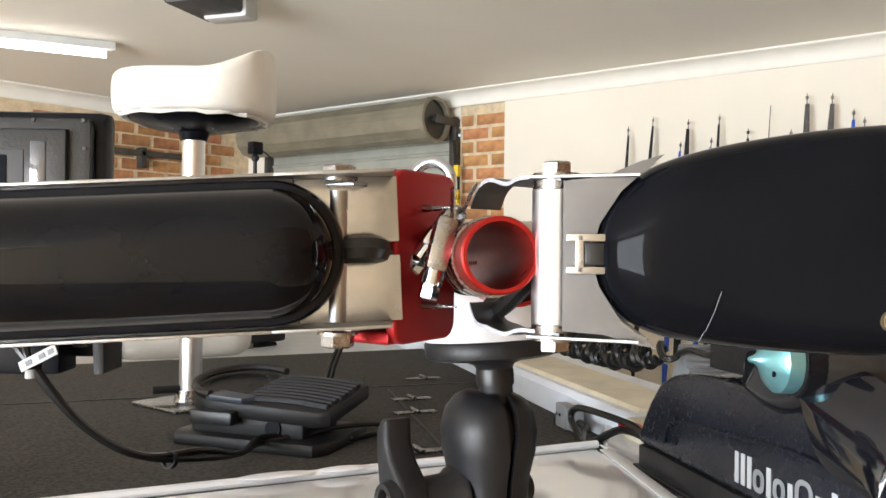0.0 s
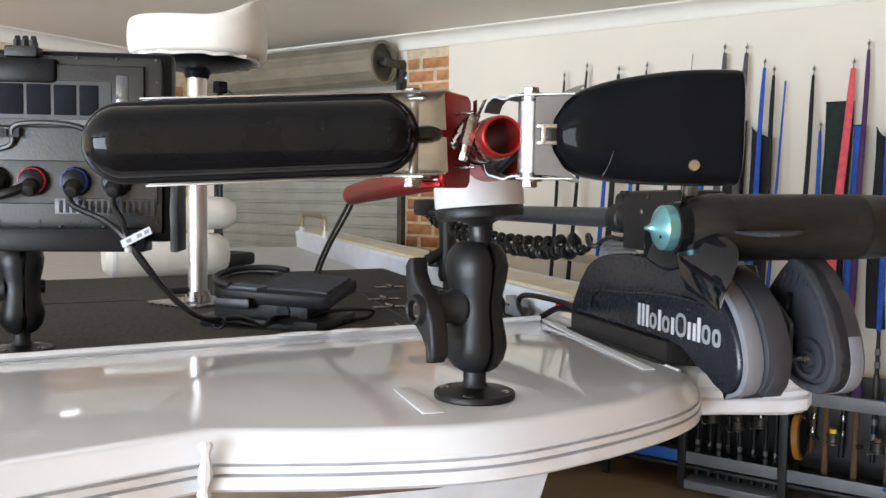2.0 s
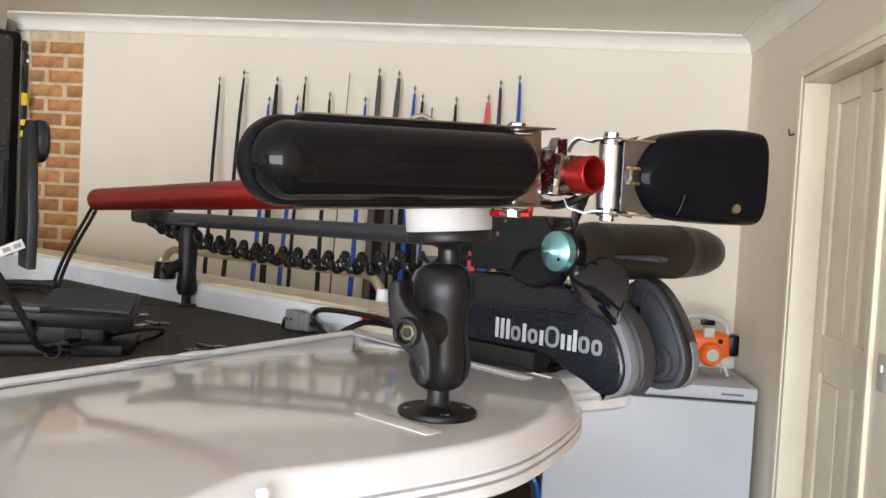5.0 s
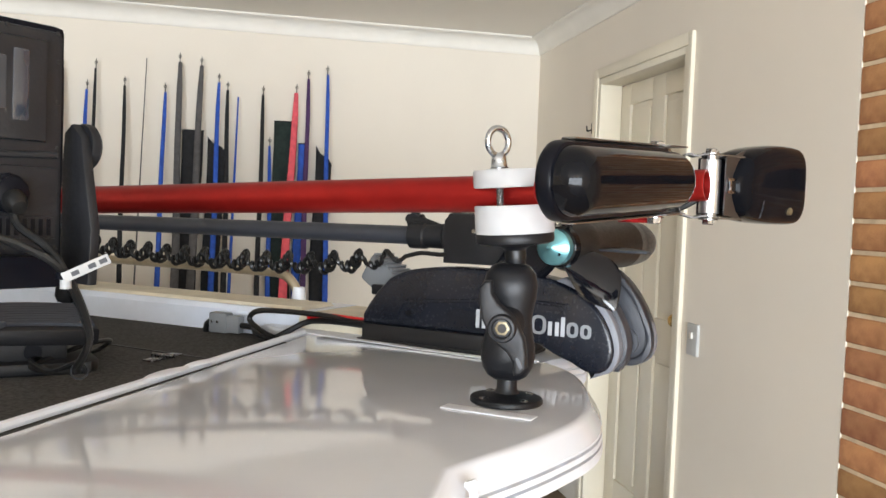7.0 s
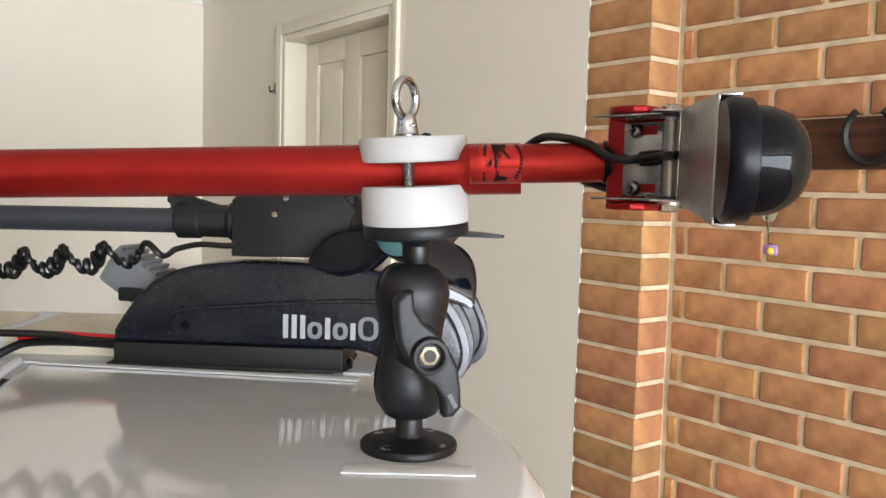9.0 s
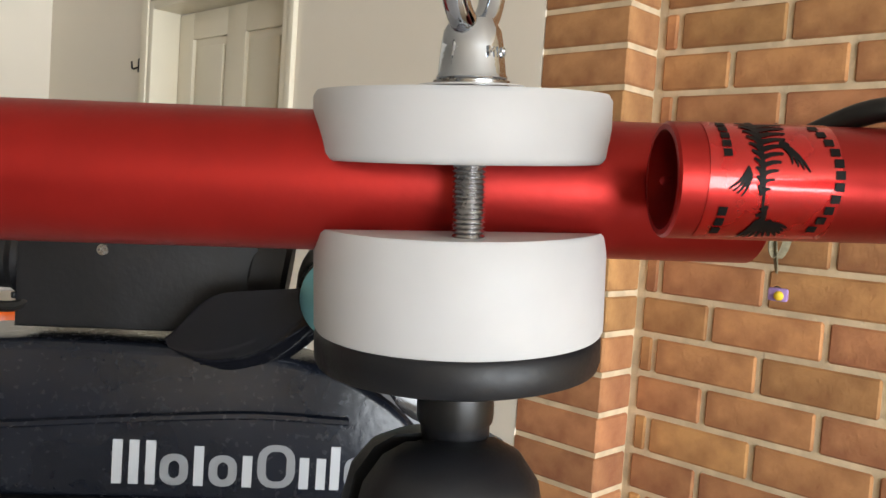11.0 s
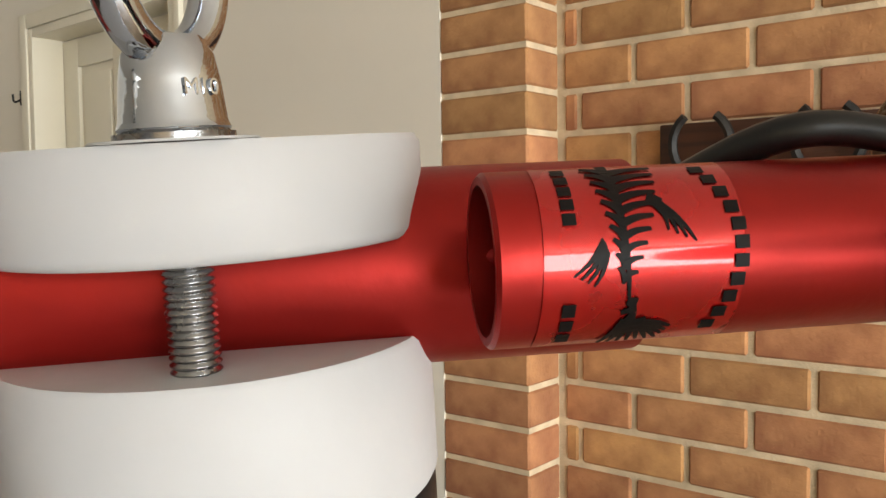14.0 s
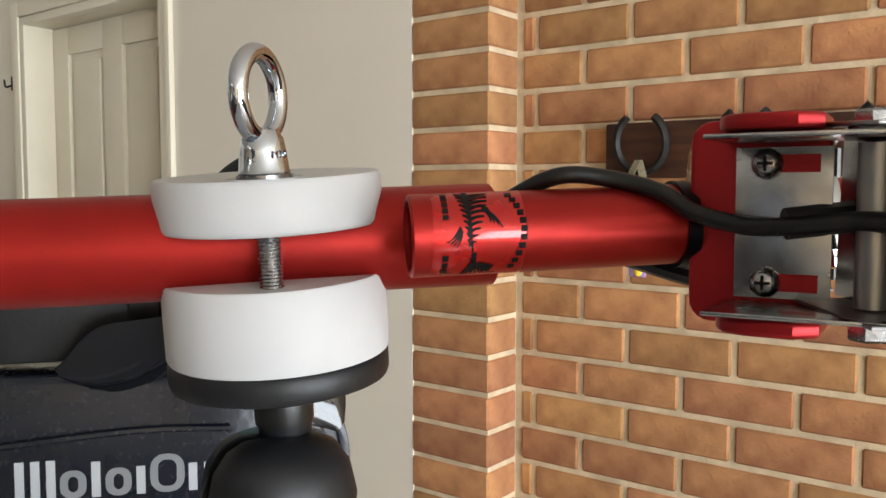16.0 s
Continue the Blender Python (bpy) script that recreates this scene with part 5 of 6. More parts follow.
_nose = ((0.010, -0.007, 0.008, 0.011, 2.1), (0.0115, -0.0140, 0.0155, 0.0175, 2.2), (0.016, -0.0215, 0.0235, 0.0235, 2.4), (0.024, -0.0285, 0.0310, 0.0280, 2.6), (0.036, -0.0340, 0.0385, 0.0302, 3.0), (0.055, -0.0370, 0.0445, 0.0308, 3.2), (0.078, -0.0390, 0.0490, 0.0310, 3.4), (0.105, -0.040, 0.0525, 0.0310, 3.6), (0.130, -0.040, 0.0540, 0.0310, 3.8), (0.156, -0.0395, 0.0538, 0.0306, 3.8), (0.1605, -0.0375, 0.0518, 0.0285, 3.6), (0.163, -0.030, 0.044, 0.021, 3.0))
_nl = [v for v in zip(smoothline([r[:3] for r in _nose], 4), smoothline([(r[3], r[4], 0) for r in _nose], 4))]
part("housing", loft([fin_ring(v.x, v.y, v.z, min(u.x, 0.031), u.y, 56) for v, u in _nl]), FINB, fin, "glossy black moulded housing", smooth=50)
part("bronze_stud", rod(FO + FA * 0.122 + FN * 0.0280 - UP * 0.024, FO + FA * 0.122 + FN * 0.0316 - UP * 0.024, 0.0046, 0.0042, 20), AGED, fin, "small bronze stud")
for a, b, h0, h1 in ((0.0525, 0.0560, -0.030, -0.022), (0.0560, 0.0585, -0.022, -0.014), (0.0500, 0.0520, -0.034, -0.030)):
    part("scratch", rod(FO + FA * a + FN * 0.0305 + UP * h0, FO + FA * b + FN * 0.0308 + UP * h1, 0.00016, None, 6), GREYL, fin, "fine pale scratch")
BV = Vector((0.287, 0.231, 0))
part("pivot_sleeve", rod(BV + UP * 1.4125, BV + UP * 1.4725, 0.0108, None, 28, 0.001), ALU, fin, "bright aluminium sleeve")
for sg in (1, -1):
    zz = 1.4425 + sg * 0.0335
    p = BV + UP * zz
    part("pivot_bolt", join(hexnut(p + UP * sg * 0.003, p + UP * sg * 0.0082, 0.0068), rod(p - UP * sg * 0.004, p + UP * sg * 0.003, 0.0105)), STEEL, fin, "stainless hex bolt")
    # wavy strap from the sleeve to the hose clamps
    q = S0 + SDIR * 0.165
    _q = Vector((q.x, q.y, zz))
    pts = [p - (_q - p) * 0.25, p.lerp(_q, 0.25) + UP * 0.0012, p.lerp(_q, 0.5) - UP * 0.0012, p.lerp(_q, 0.75) + UP * 0.001, p.lerp(_q, 0.92) - UP * sg * 0.003, p.lerp(_q, 1.02) - UP * sg * 0.011]
    line = smoothline(pts, 5)
    rings = []
    for i, c in enumerate(line):
        w = heading(-12) * 0.0095
        rings.append([c + w + UP * 0.0009, c - w + UP * 0.0009, c - w - UP * 0.0009, c + w - UP * 0.0009])
    part("strap", loft(rings), CHEEK, fin, "bent stainless strap")
    part("ear", slab([(-0.012, -0.011), (0.016, -0.018), (0.034, -0.022), (0.034, 0.022), (0.016, 0.018), (-0.012, 0.011)], frame_of(p, FA, FN, UP) if sg > 0 else frame_of(p - UP * 0.0016, FA, FN, UP), 0.0016, 0.0004), BRUSHED, fin)
_cheek = [(0.003, -0.031), (0.020, -0.032), (0.034, -0.036), (0.042, -0.037), (0.027, -0.026), (0.018, -0.012), (0.015, 0.0), (0.018, 0.014), (0.027, 0.028), (0.044, 0.043), (0.034, 0.040), (0.020, 0.034), (0.003, 0.032)]
for sg in (1, -1):
    part("cheek", slab(_cheek, frame_of(BV + UP * 1.4425 + FN * (sg * 0.0165) - FN * 0.0008, FA, UP, FA.cross(UP)), 0.0016), CHEEK, fin, "curved stainless cheek plate")
_lt = frame_of(BV + UP * 1.444 + FN * 0.0195, FA, UP, FN)
part("latch", join(box((0.0125, 0.0068, 0.0), (0.016, 0.0032, 0.002), 0.0006, _lt), box((0.0125, -0.0068, 0.0), (0.016, 0.0032, 0.002), 0.0006, _lt), box((0.0100, 0, 0.0), (0.0035, 0.0162, 0.002), 0.0006, _lt)), SHEET, fin, "bright latch clip")
part("latch_pad", box((0.0165, 0, -0.001), (0.009, 0.0095, 0.003), 0.0008, _lt), RUBBER, fin, "black rubber pad")
part("lead", cable([FO + FA * 0.004, BV + UP * 1.440 + heading(180) * 0.006, Vector((0.292, 0.262, 1.419)), Vector((0.31, 0.285, 1.414)), Vector((0.35, 0.30, 1.425))], 0.0042), RUBBER, fin)

# ---- trolling motor ----
MB = Vector((1.008, 0.514, 1.161))
MU, MV = heading(230.2), heading(140.2)
# u runs forward from the back end, v towards the near side
mot = thing("trolling_motor", "dark grey bow-mount trolling motor stowed on its base", "trolling motor", MB)
_prof = [(0.0, 0.034), (0.0, 0.05), (0.012, 0.070), (0.030, 0.095), (0.055, 0.120), (0.09, 0.136), (0.14, 0.145), (0.20, 0.148), (0.30, 0.146), (0.36, 0.141), (0.40, 0.130), (0.432, 0.112), (0.456, 0.088), (0.472, 0.058), (0.478, 0.028), (0.474, 0.002), (0.464, -0.014), (0.448, -0.022),
         (0.428, -0.018), (0.405, -0.004), (0.380, 0.014), (0.352, 0.028), (0.320, 0.034)]


def lifted(pts):
    """The nose hangs a little less far below the deck."""
    return [(x, z if z > 0.05 else 0.05 - (0.05 - z) * 0.82) for x, z in pts]


def side_frame(v):
    return frame_of(MB + MV * v, MU, UP, -MV)


bodyp = part("cover", slab(_prof[:4] + lifted(arcpts(_prof[4:20], 3)) + _prof[20:], side_frame(0.018), 0.062, 0.008, 3), MOTORP, mot, "dark grey moulded side cover", smooth=40)
part("rear_cover", slab([(0.004, 0.034), (0.004, 0.05), (0.016, 0.070), (0.034, 0.095), (0.058, 0.118), (0.09, 0.133), (0.20, 0.142), (0.29, 0.138), (0.31, 0.09), (0.31, 0.034)], side_frame(-0.044), 0.10, 0.008, 3), MOTORP, mot)
part("base_rail", box((0.158, 0.017, 0.055), (0.316, 0.034, 0.12), 0.005, side_frame(0.014)), BLACKP, mot, "black base rail")
part("base_step", box((0.155, 0.003, 0.055), (0.326, 0.006, 0.128), 0.002, side_frame(0.014)), BLACKP, mot)
part("support_post", lathe([(0, 0), (0.027, 0), (0.027, 0.010), (0.022, 0.014), (0.022, 0.036), (0, 0.036)], Matrix.Translation((0.842, 0.268, 1.1605)), 32), GLOSS, mot, "glossy black support post")
# raised swoosh edge and cover screw on the side
part("side_ridge", sweep([side_frame(0.020) @ Vector((u, w, 0)) for u, w in arcpts([(0.075, 0.052), (0.085, 0.075), (0.11, 0.083), (0.17, 0.088), (0.24, 0.094), (0.33, 0.10), (0.40, 0.098)], 6)], 0.003, 6), MOTORP, mot)
part("cover_screw", rod(side_frame(0.0185) @ Vector((0.10, 0.060, 0)), side_frame(0.0155) @ Vector((0.10, 0.060, 0)), 0.006), SATIN, mot)
# plain white bars where the maker's name stands
_lx = 0.234


def letter_bar(x, w, h):
    part("name_bar", box((x + w / 2, 0.047 + h / 2, -0.0002), (w, h, 0.001), 0, side_frame(0.0184)), WHITEL, mot, "white bar in place of a letter", smooth=0)


def letter_ring(x, w, h, t):
    o, q = rrect(w / 2, h / 2, w * 0.42, 4), rrect(w / 2 - t, h / 2 - t * 0.8, w * 0.22, 4)
    bm = bmesh.new()
    m = side_frame(0.0190) @ Matrix.Translation((x + w / 2, 0.047 + h / 2, 0))
    O, Q = [bm.verts.new(m @ Vector((*p, 0))) for p in o], [bm.verts.new(m @ Vector((*p, 0))) for p in q]
    for k in range(len(O)):
        l = (k + 1) % len(O)
        bm.faces.new((O[k], O[l], Q[l], Q[k]))
    bmesh.ops.solidify(bm, geom=bm.faces[:], thickness=0.0008)
    part("name_ring", bm, WHITEL, mot, "white ring in place of a letter", smooth=0)


for kind_, w, h in (("b3", 0.030, 0.032), ("r", 0.020, 0.023), ("b1", 0.008, 0.029), ("r", 0.020, 0.023), ("b1", 0.008, 0.023), ("r", 0.027, 0.032), ("b2", 0.019, 0.023), ("b1", 0.007, 0.032), ("r", 0.020, 0.025), ("r", 0.019, 0.023)):
    if kind_ == "r":
        letter_ring(_lx, w, h, 0.0062)
    else:
        n = int(kind_[1])
        bw = 0.0068
        for k in range(n):
            letter_bar(_lx + (w - bw) * (k / (n - 1) if n > 1 else 0.5), bw, h)
    _lx += w + 0.0032
# nose rims
_arc = [(0.40 + 0.0, 0.128), (0.430, 0.110), (0.4535, 0.086), (0.4695, 0.057), (0.4755, 0.028), (0.4715, 0.003), (0.462, -0.012)]
_arc_o = [(0.385, 0.142), (0.405, 0.134), (0.436, 0.115), (0.460, 0.091), (0.4765, 0.060), (0.4825, 0.028), (0.478, -0.001), (0.468, -0.019)]


def rim(v0, d, off, m_, nm):
    outer = [(x + off * 0.9, z + off * 0.5) for x, z in lifted(arcpts(_arc_o, 5))]
    inner = [(x - 0.03, z - 0.012) for x, z in lifted(arcpts(_arc_o[::-1], 5))]
    return part(nm, slab(outer + inner, side_frame(v0), d, 0.002), m_, mot, "grey moulded nose rim")


rim(0.012, 0.024, 0.004, GREYL, "nose_rim")
rim(-0.013, 0.034, 0.010, GREYD, "nose_rim")
part("nose_guard", slab(lifted([(0.452, 0.085), (0.482, 0.062), (0.492, 0.028), (0.488, 0.0), (0.476, -0.02), (0.452, -0.02), (0.462, 0.02)]), side_frame(-0.020), 0.026, 0.003), GREYD, mot)
_fo = arcpts([(0.372, 0.112), (0.404, 0.148), (0.428, 0.158), (0.456, 0.142), (0.484, 0.108), (0.504, 0.068), (0.511, 0.036), (0.506, 0.012), (0.490, -0.003), (0.466, -0.007), (0.438, -0.002), (0.414, 0.012)], 4)
_fi = [(0.392, 0.028), (0.366, 0.036), (0.346, 0.040), (0.346, 0.092)]
far_cheek = part("far_cheek", slab(_fo + _fi, side_frame(-0.098), 0.020, 0.003), GREYD, mot, "grey far cheek plate")
_fc = Vector((0.448, 0.062))
_fr = [Vector(p) for p in _fo[6:]]
part("far_rim", slab([tuple(p) for p in _fr] + [tuple(_fc + (p - _fc) * 0.84) for p in _fr[::-1]], side_frame(-0.092), 0.044, 0.002), GREYD, mot, "raised grey rim")
part("far_rim_lip", slab([tuple(_fc + (p - _fc) * 1.015) for p in _fr[14:34]] + [tuple(_fc + (p - _fc) * 0.93) for p in _fr[33:13:-1]], side_frame(-0.114), 0.020, 0.002), GREYL, mot)
for k in range(5):
    a, b = Vector((0.402 + 0.012 * k, 0.118 + 0.002 * k)), Vector((0.410 + 0.012 * k, 0.142))
    part("stiffening_rib", box((0, 0, (b - a).length / 2), (0.003, 0.005, (b - a).length), 0.001, axis(side_frame(-0.096) @ Vector((*a, 0)), side_frame(-0.096) @ Vector((*b, 0)))), GREYD, far_cheek)
_bc = side_frame(-0.098)
part("pivot_boss", lathe([(0, 0.0), (0.026, 0.0), (0.026, 0.006), (0.019, 0.007), (0.018, 0.003), (0.012, 0.003), (0.011, 0.009), (0, 0.009)], axis(_bc @ Vector((0.462, 0.034, 0)), _bc @ Vector((0.462, 0.034, -1))), 32), GREYD, mot)
part("pivot_bolt", rod(_bc @ Vector((0.462, 0.034, -0.009)), _bc @ Vector((0.462, 0.034, -0.014)), 0.0065, 0.005), STEEL, mot)
part("latch_spring", cable([_bc @ Vector((0.425, 0.112, -0.006)), _bc @ Vector((0.433, 0.096, -0.016)), _bc @ Vector((0.425, 0.082, -0.008)), _bc @ Vector((0.435, 0.067, -0.014)), _bc @ Vector((0.430, 0.058, -0.004))], 0.004), SATIN, mot)
part("ramp", slab([(0.28, 0.035), (0.452, 0.030), (0.456, 0.036), (0.456, 0.078), (0.425, 0.104), (0.28, 0.108)], side_frame(-0.070), 0.006, 0.002), GREYD, mot, "grey folded latch ramp")
for i in range(4):
    part("ramp_bolt", rod(side_frame(-0.0675) @ Vector((0.36 + 0.026 * i, 0.045, 0)), side_frame(-0.072) @ Vector((0.36 + 0.026 * i, 0.045, 0)), 0.0035), SATIN, mot)

part("ramp_shelf", box((0.39, 0.034, 0.020), (0.14, 0.006, 0.040), 0.002, side_frame(-0.070)), GREYD, mot)

# lower unit
HC, HE = Vector((0.694, 0.268, 1.356)), Vector((0.965, -0.018, 1.361))
LD = (HE - HC).normalized()
LL = (HE - HC).length
lm = axis(HC, HE)
unit = part("lower_unit", lathe([(0, 0.02), (0.0305, 0.02), (0.0325, 0.030), (0.040, 0.055), (0.0435, 0.075), (0.0445, 0.085), (0.0445, 0.088), (0.0430, 0.0885), (0.0430, 0.27), (0.0434, 0.271), (0.0434, 0.276), (0.0428, 0.277), (0.0420, LL - 0.09), (0.039, LL - 0.05), (0.031, LL - 0.02), (0.018, LL - 0.005), (0, LL)], lm, 48), SCUFF, mot, "black cylindrical motor housing")
cone = part("prop_nut", lathe([(0, -0.017), (0.0022, -0.0155), (0.0035, -0.011), (0.007, -0.0065), (0.0165, -0.0015), (0.025, 0.003), (0.0285, 0.0065), (0.0290, 0.019), (0.0275, 0.021), (0, 0.021)], lm, 40), TEAL, mot, "teal anodised cone nut")
for a in (215,):
    q = lm @ Vector((0.018 * math.cos(radians(a)), 0.018 * math.sin(radians(a)), -0.0006))
    part("hole", rod(q, q - LD * 0.001, 0.0026, None, 10), SATIN, cone)


def blade(a):
    rings = []
    for i in range(15):
        s = i / 14
        rad = 0.026 + 0.106 * s
        ch = (0.030 + 0.052 * math.sin(math.pi * min(1, 0.12 + 0.62 * s))) * (1 - max(0, (s - 0.42) / 0.58) ** 1.8 * 0.86)
        tw = -radians(46 - 22 * s)
        sweepa = radians(a) + 0.22 * s * s
        cdir = Vector((math.cos(sweepa), math.sin(sweepa), 0))
        tdir = Vector((-math.sin(sweepa), math.cos(sweepa), 0))
        ring = []
        for k in range(14):
            th = 2 * math.pi * k / 14
            x = ch / 2 * math.cos(th)
            y = 0.0024 * math.sin(th) * (1 - 0.5 * s) + 0.010 * (x / 0.04) ** 2
            ring.append(lm @ (cdir * rad + (tdir * math.cos(tw) + UP * math.sin(tw)) * x + (UP * math.cos(tw) - tdir * math.sin(tw)) * y + UP * 0.038))
        rings.append(ring)
    return loft(rings)


for a in (-32, 212, 91):
    part("prop_blade", blade(a), BLADE, mot, "glossy black propeller blade", smooth=60)
_sn = UP.cross(LD) * -1
part("skeg", slab([(0.085, 0.036), (0.072, 0.100), (0.078, 0.126), (0.090, 0.128), (0.125, 0.105), (0.165, 0.060), (0.185, 0.036)], frame_of(HC - UP * 0.002, LD, _sn, LD.cross(_sn)), 0.004, 0.0012), GREYD, mot, "thin motor skeg")
part("prop_hub", lathe([(0.0295, 0.020), (0.0325, 0.022), (0.036, 0.05), (0.0355, 0.056), (0.03, 0.057)], lm, 36, True), GLOSS, mot)

# swivel head, collar and shaft
SA, SB = Vector((0.930, 0.374, 1.361)), Vector((1.70, 1.325, 1.350))
SHD = (SB - SA).normalized()
SHN = UP.cross(SHD).normalized()
hm = frame_of(SA, SHD, SHN, UP)
part("swivel_head", join(box((-0.085, 0.0, 0.0), (0.165, 0.066, 0.088), 0.010, hm), slab([(0.0, -0.046), (0.0, 0.030), (-0.012, 0.043), (-0.15, 0.043), (-0.17, 0.02), (-0.17, -0.046)], hm @ Matrix.Rotation(radians(90), 4, "X") @ Matrix.Translation((0, 0, -0.038)), 0.076, 0.006), rod(hm @ Vector((-0.16, 0, 0.0)), hm @ Vector((-0.19, 0, -0.004)), 0.040, 0.038, 32, 0.004)), BLACKP, mot, "black swivel head")
for dx, dz in ((-0.075, 0.034), (-0.060, 0.012)):
    part("head_screw", rod(hm @ Vector((dx, 0.034, dz)), hm @ Vector((dx, 0.0395, dz)), 0.004), STEEL, mot)
part("collar", lathe([(0.0, 0), (0.027, 0), (0.028, 0.012), (0.023, 0.018), (0.022, 0.055), (0.0245, 0.058), (0.0245, 0.088), (0.020, 0.091), (0, 0.091)], axis(SA - SHD * 0.005, SB), 28), BLACKP, mot)
part("shaft", rod(SA, SB, 0.0172, None, 28), GREYD, mot, "dark grey composite shaft")
kn = Vector((0.991, 0.432, 1.387))
_kx = heading(152)
part("collar_knob", join(*[rod(kn, kn + (SHD * math.cos(a) + UP * math.sin(a)) * 0.0185, 0.0105, 0.0075, 12) for a in [radians(18 + 72 * i) for i in range(5)]], rod(kn - SHN * 0.010, kn + SHN * 0.010, 0.014), rod(kn, SA + SHD * 0.03 + UP * 0.014, 0.012, 0.010)), BLACKP, mot, "black star knob")
part("shaft_head", join(box((0, 0, 0.008), (0.12, 0.075, 0.05), 0.016, frame_of(SB, SHD, SHN, UP)), rod(SB - SHD * 0.13, SB, 0.017, 0.02)), BLACKP, mot)
part("foot_block", box((0, 0, 0), (0.080, 0.055, 0.058), 0.008, frame_of((1.065, 0.47, 1.275), heading(40), heading(130), UP) @ Matrix.Rotation(radians(-32), 4, "Y")), GREYPLUG, mot, "ribbed grey rubber block")
for i in range(6):
    part("rib", box((-0.032 + 0.0128 * i, 0.0, 0.030), (0.005, 0.055, 0.007), 0.001, frame_of((1.065, 0.47, 1.275), heading(40), heading(130), UP) @ Matrix.Rotation(radians(-32), 4, "Y")), GREYPLUG, mot)
part("foot_arm", box((0, 0, 0), (0.10, 0.03, 0.02), 0.004, frame_of((1.03, 0.455, 1.252), heading(52), heading(142), (UP))), BLACKP, mot)

# coiled lead along the shaft
coil = thing("coiled_lead", "black coiled motor lead hanging beside the shaft", "cable", (1.3, 0.95, 1.3))
_path = smoothline([(1.715, 1.345, 1.365), (1.66, 1.285, 1.335), (1.50, 1.10, 1.305), (1.30, 0.87, 1.294), (1.12, 0.665, 1.297), (1.04, 0.575, 1.305), (0.985, 0.505, 1.315), (0.955, 0.455, 1.322)], 40)
_pts = []
_run = 0.0
for i, c in enumerate(_path):
    t = (_path[min(i + 1, len(_path) - 1)] - _path[max(i - 1, 0)])
    step = t.length / 2
    t.normalize()
    u = UP.cross(t).normalized()
    v = t.cross(u)
    s = i / (len(_path) - 1)
    small = 0.0115 if s < 0.80 else 0.0115 * max(0.0, (0.90 - s) / 0.10)
    for k in range(10):
        f = k / 10
        p = c.lerp(_path[min(i + 1, len(_path) - 1)], f)
        run = _run + step * f
        big = 2 * math.pi * run / 0.0565
        a = 2 * math.pi * run / 0.0086
        rise = 0.0125 * (1 if s < 0.95 else (1 - s) / 0.05)
        _pts.append(p + v * (rise * math.sin(big)) + u * (rise * 0.8 * math.cos(big)) + (u * math.cos(a) + v * math.sin(a)) * small * (0.55 + 0.45 * math.sin(big + 2.0)))
    _run += step
part("coil", sweep(_pts, 0.0044, 6), RUBBER, coil)
part("tail", cable([_pts[-1], (0.93, 0.43, 1.33), (0.90, 0.395, 1.33), (0.90, 0.38, 1.345)], 0.004), RUBBER, coil)

# small arm that carries the far end of the shaft
sm = thing("shaft_rest", "small black ball-arm rest standing on the carpet", "mount", (1.545, 1.155, ZK))
part("foot", rod((1.545, 1.155, ZK), (1.545, 1.155, ZK + 0.006), 0.024), POWDER, sm)
part("stem", join(rod((1.545, 1.155, ZK), (1.545, 1.155, ZK + 0.04), 0.012), lathe([(0, 0.03), (0.02, 0.03), (0.026, 0.045), (0.022, 0.09), (0.024, 0.15), (0.026, 0.19), (0.02, 0.205), (0, 0.205)], Matrix.Translation((1.545, 1.155, ZK)), 20)), POWDER, sm)
part("lever", rod((1.545, 1.155, ZK + 0.12), (1.505, 1.195, ZK + 0.085), 0.012, 0.016), POWDER, sm)
part("saddle", box((1.557, 1.165, ZK + 0.2105), (0.07, 0.09, 0.015), 0.006), POWDER, sm)

# power plug and leads
pw = thing("power_plug", "grey two-pole power connector leaning on the gunwale", "connector", gun(0.175, 0.024, ZK))
_pc = gun(0.175, 0.024, 1.156)
pm = frame_of(_pc, AX, UP, AX.cross(UP))
part("shell", join(box((0.012, 0, 0), (0.046, 0.042, 0.024), 0.004, pm), box((-0.024, -0.001, 0), (0.034, 0.036, 0.020), 0.003, pm)), GREYPLUG, pw)
for x in (0.012, 0.026):
    part("contact", rod(pm @ Vector((x, 0.002, -0.0115)), pm @ Vector((x, 0.002, -0.0135)), 0.003), STEEL, pw)
    part("contact", rod(pm @ Vector((x, 0.002, 0.0115)), pm @ Vector((x, 0.002, 0.0135)), 0.003), STEEL, pw)
part("lead", cable([_pc - AX * 0.036 - UP * 0.002, _pc - AX * 0.07 - UP * 0.004, gun(0.085, 0.008, 1.146), gun(0.055, -0.004, 1.141), gun(0.025, -0.014, 1.142), (1.125, 0.625, 1.175), (1.11, 0.595, 1.182), (1.07, 0.55, 1.184), (1.0, 0.50, 1.186)], 0.0062), RUBBER, pw)
part("lead", cable([(1.0, 0.497, 1.192), (1.06, 0.545, 1.190), (1.10, 0.59, 1.194), gun(0.03, -0.005, 1.196), gun(0.075, -0.010, 1.190), gun(0.085, -0.012, 1.172), gun(0.05, -0.014, 1.152), gun(0.02, -0.02, 1.145)], 0.0055), RUBBER, pw)
part("red_lead", cable([(1.0, 0.50, 1.197), (1.05, 0.535, 1.195), (1.10, 0.58, 1.194), (1.125, 0.618, 1.186)], 0.0036), REDR, pw, "thin red lead")
part("tail", cable([_pc + AX * 0.034, _pc + AX * 0.046 - UP * 0.004, _pc + AX * 0.052 - UP * 0.022], 0.007), RUBBER, pw)
tab = thing("strap_tab", "small dark blue tab standing at the carpet's edge", "tab", (1.90, 1.56, ZK))
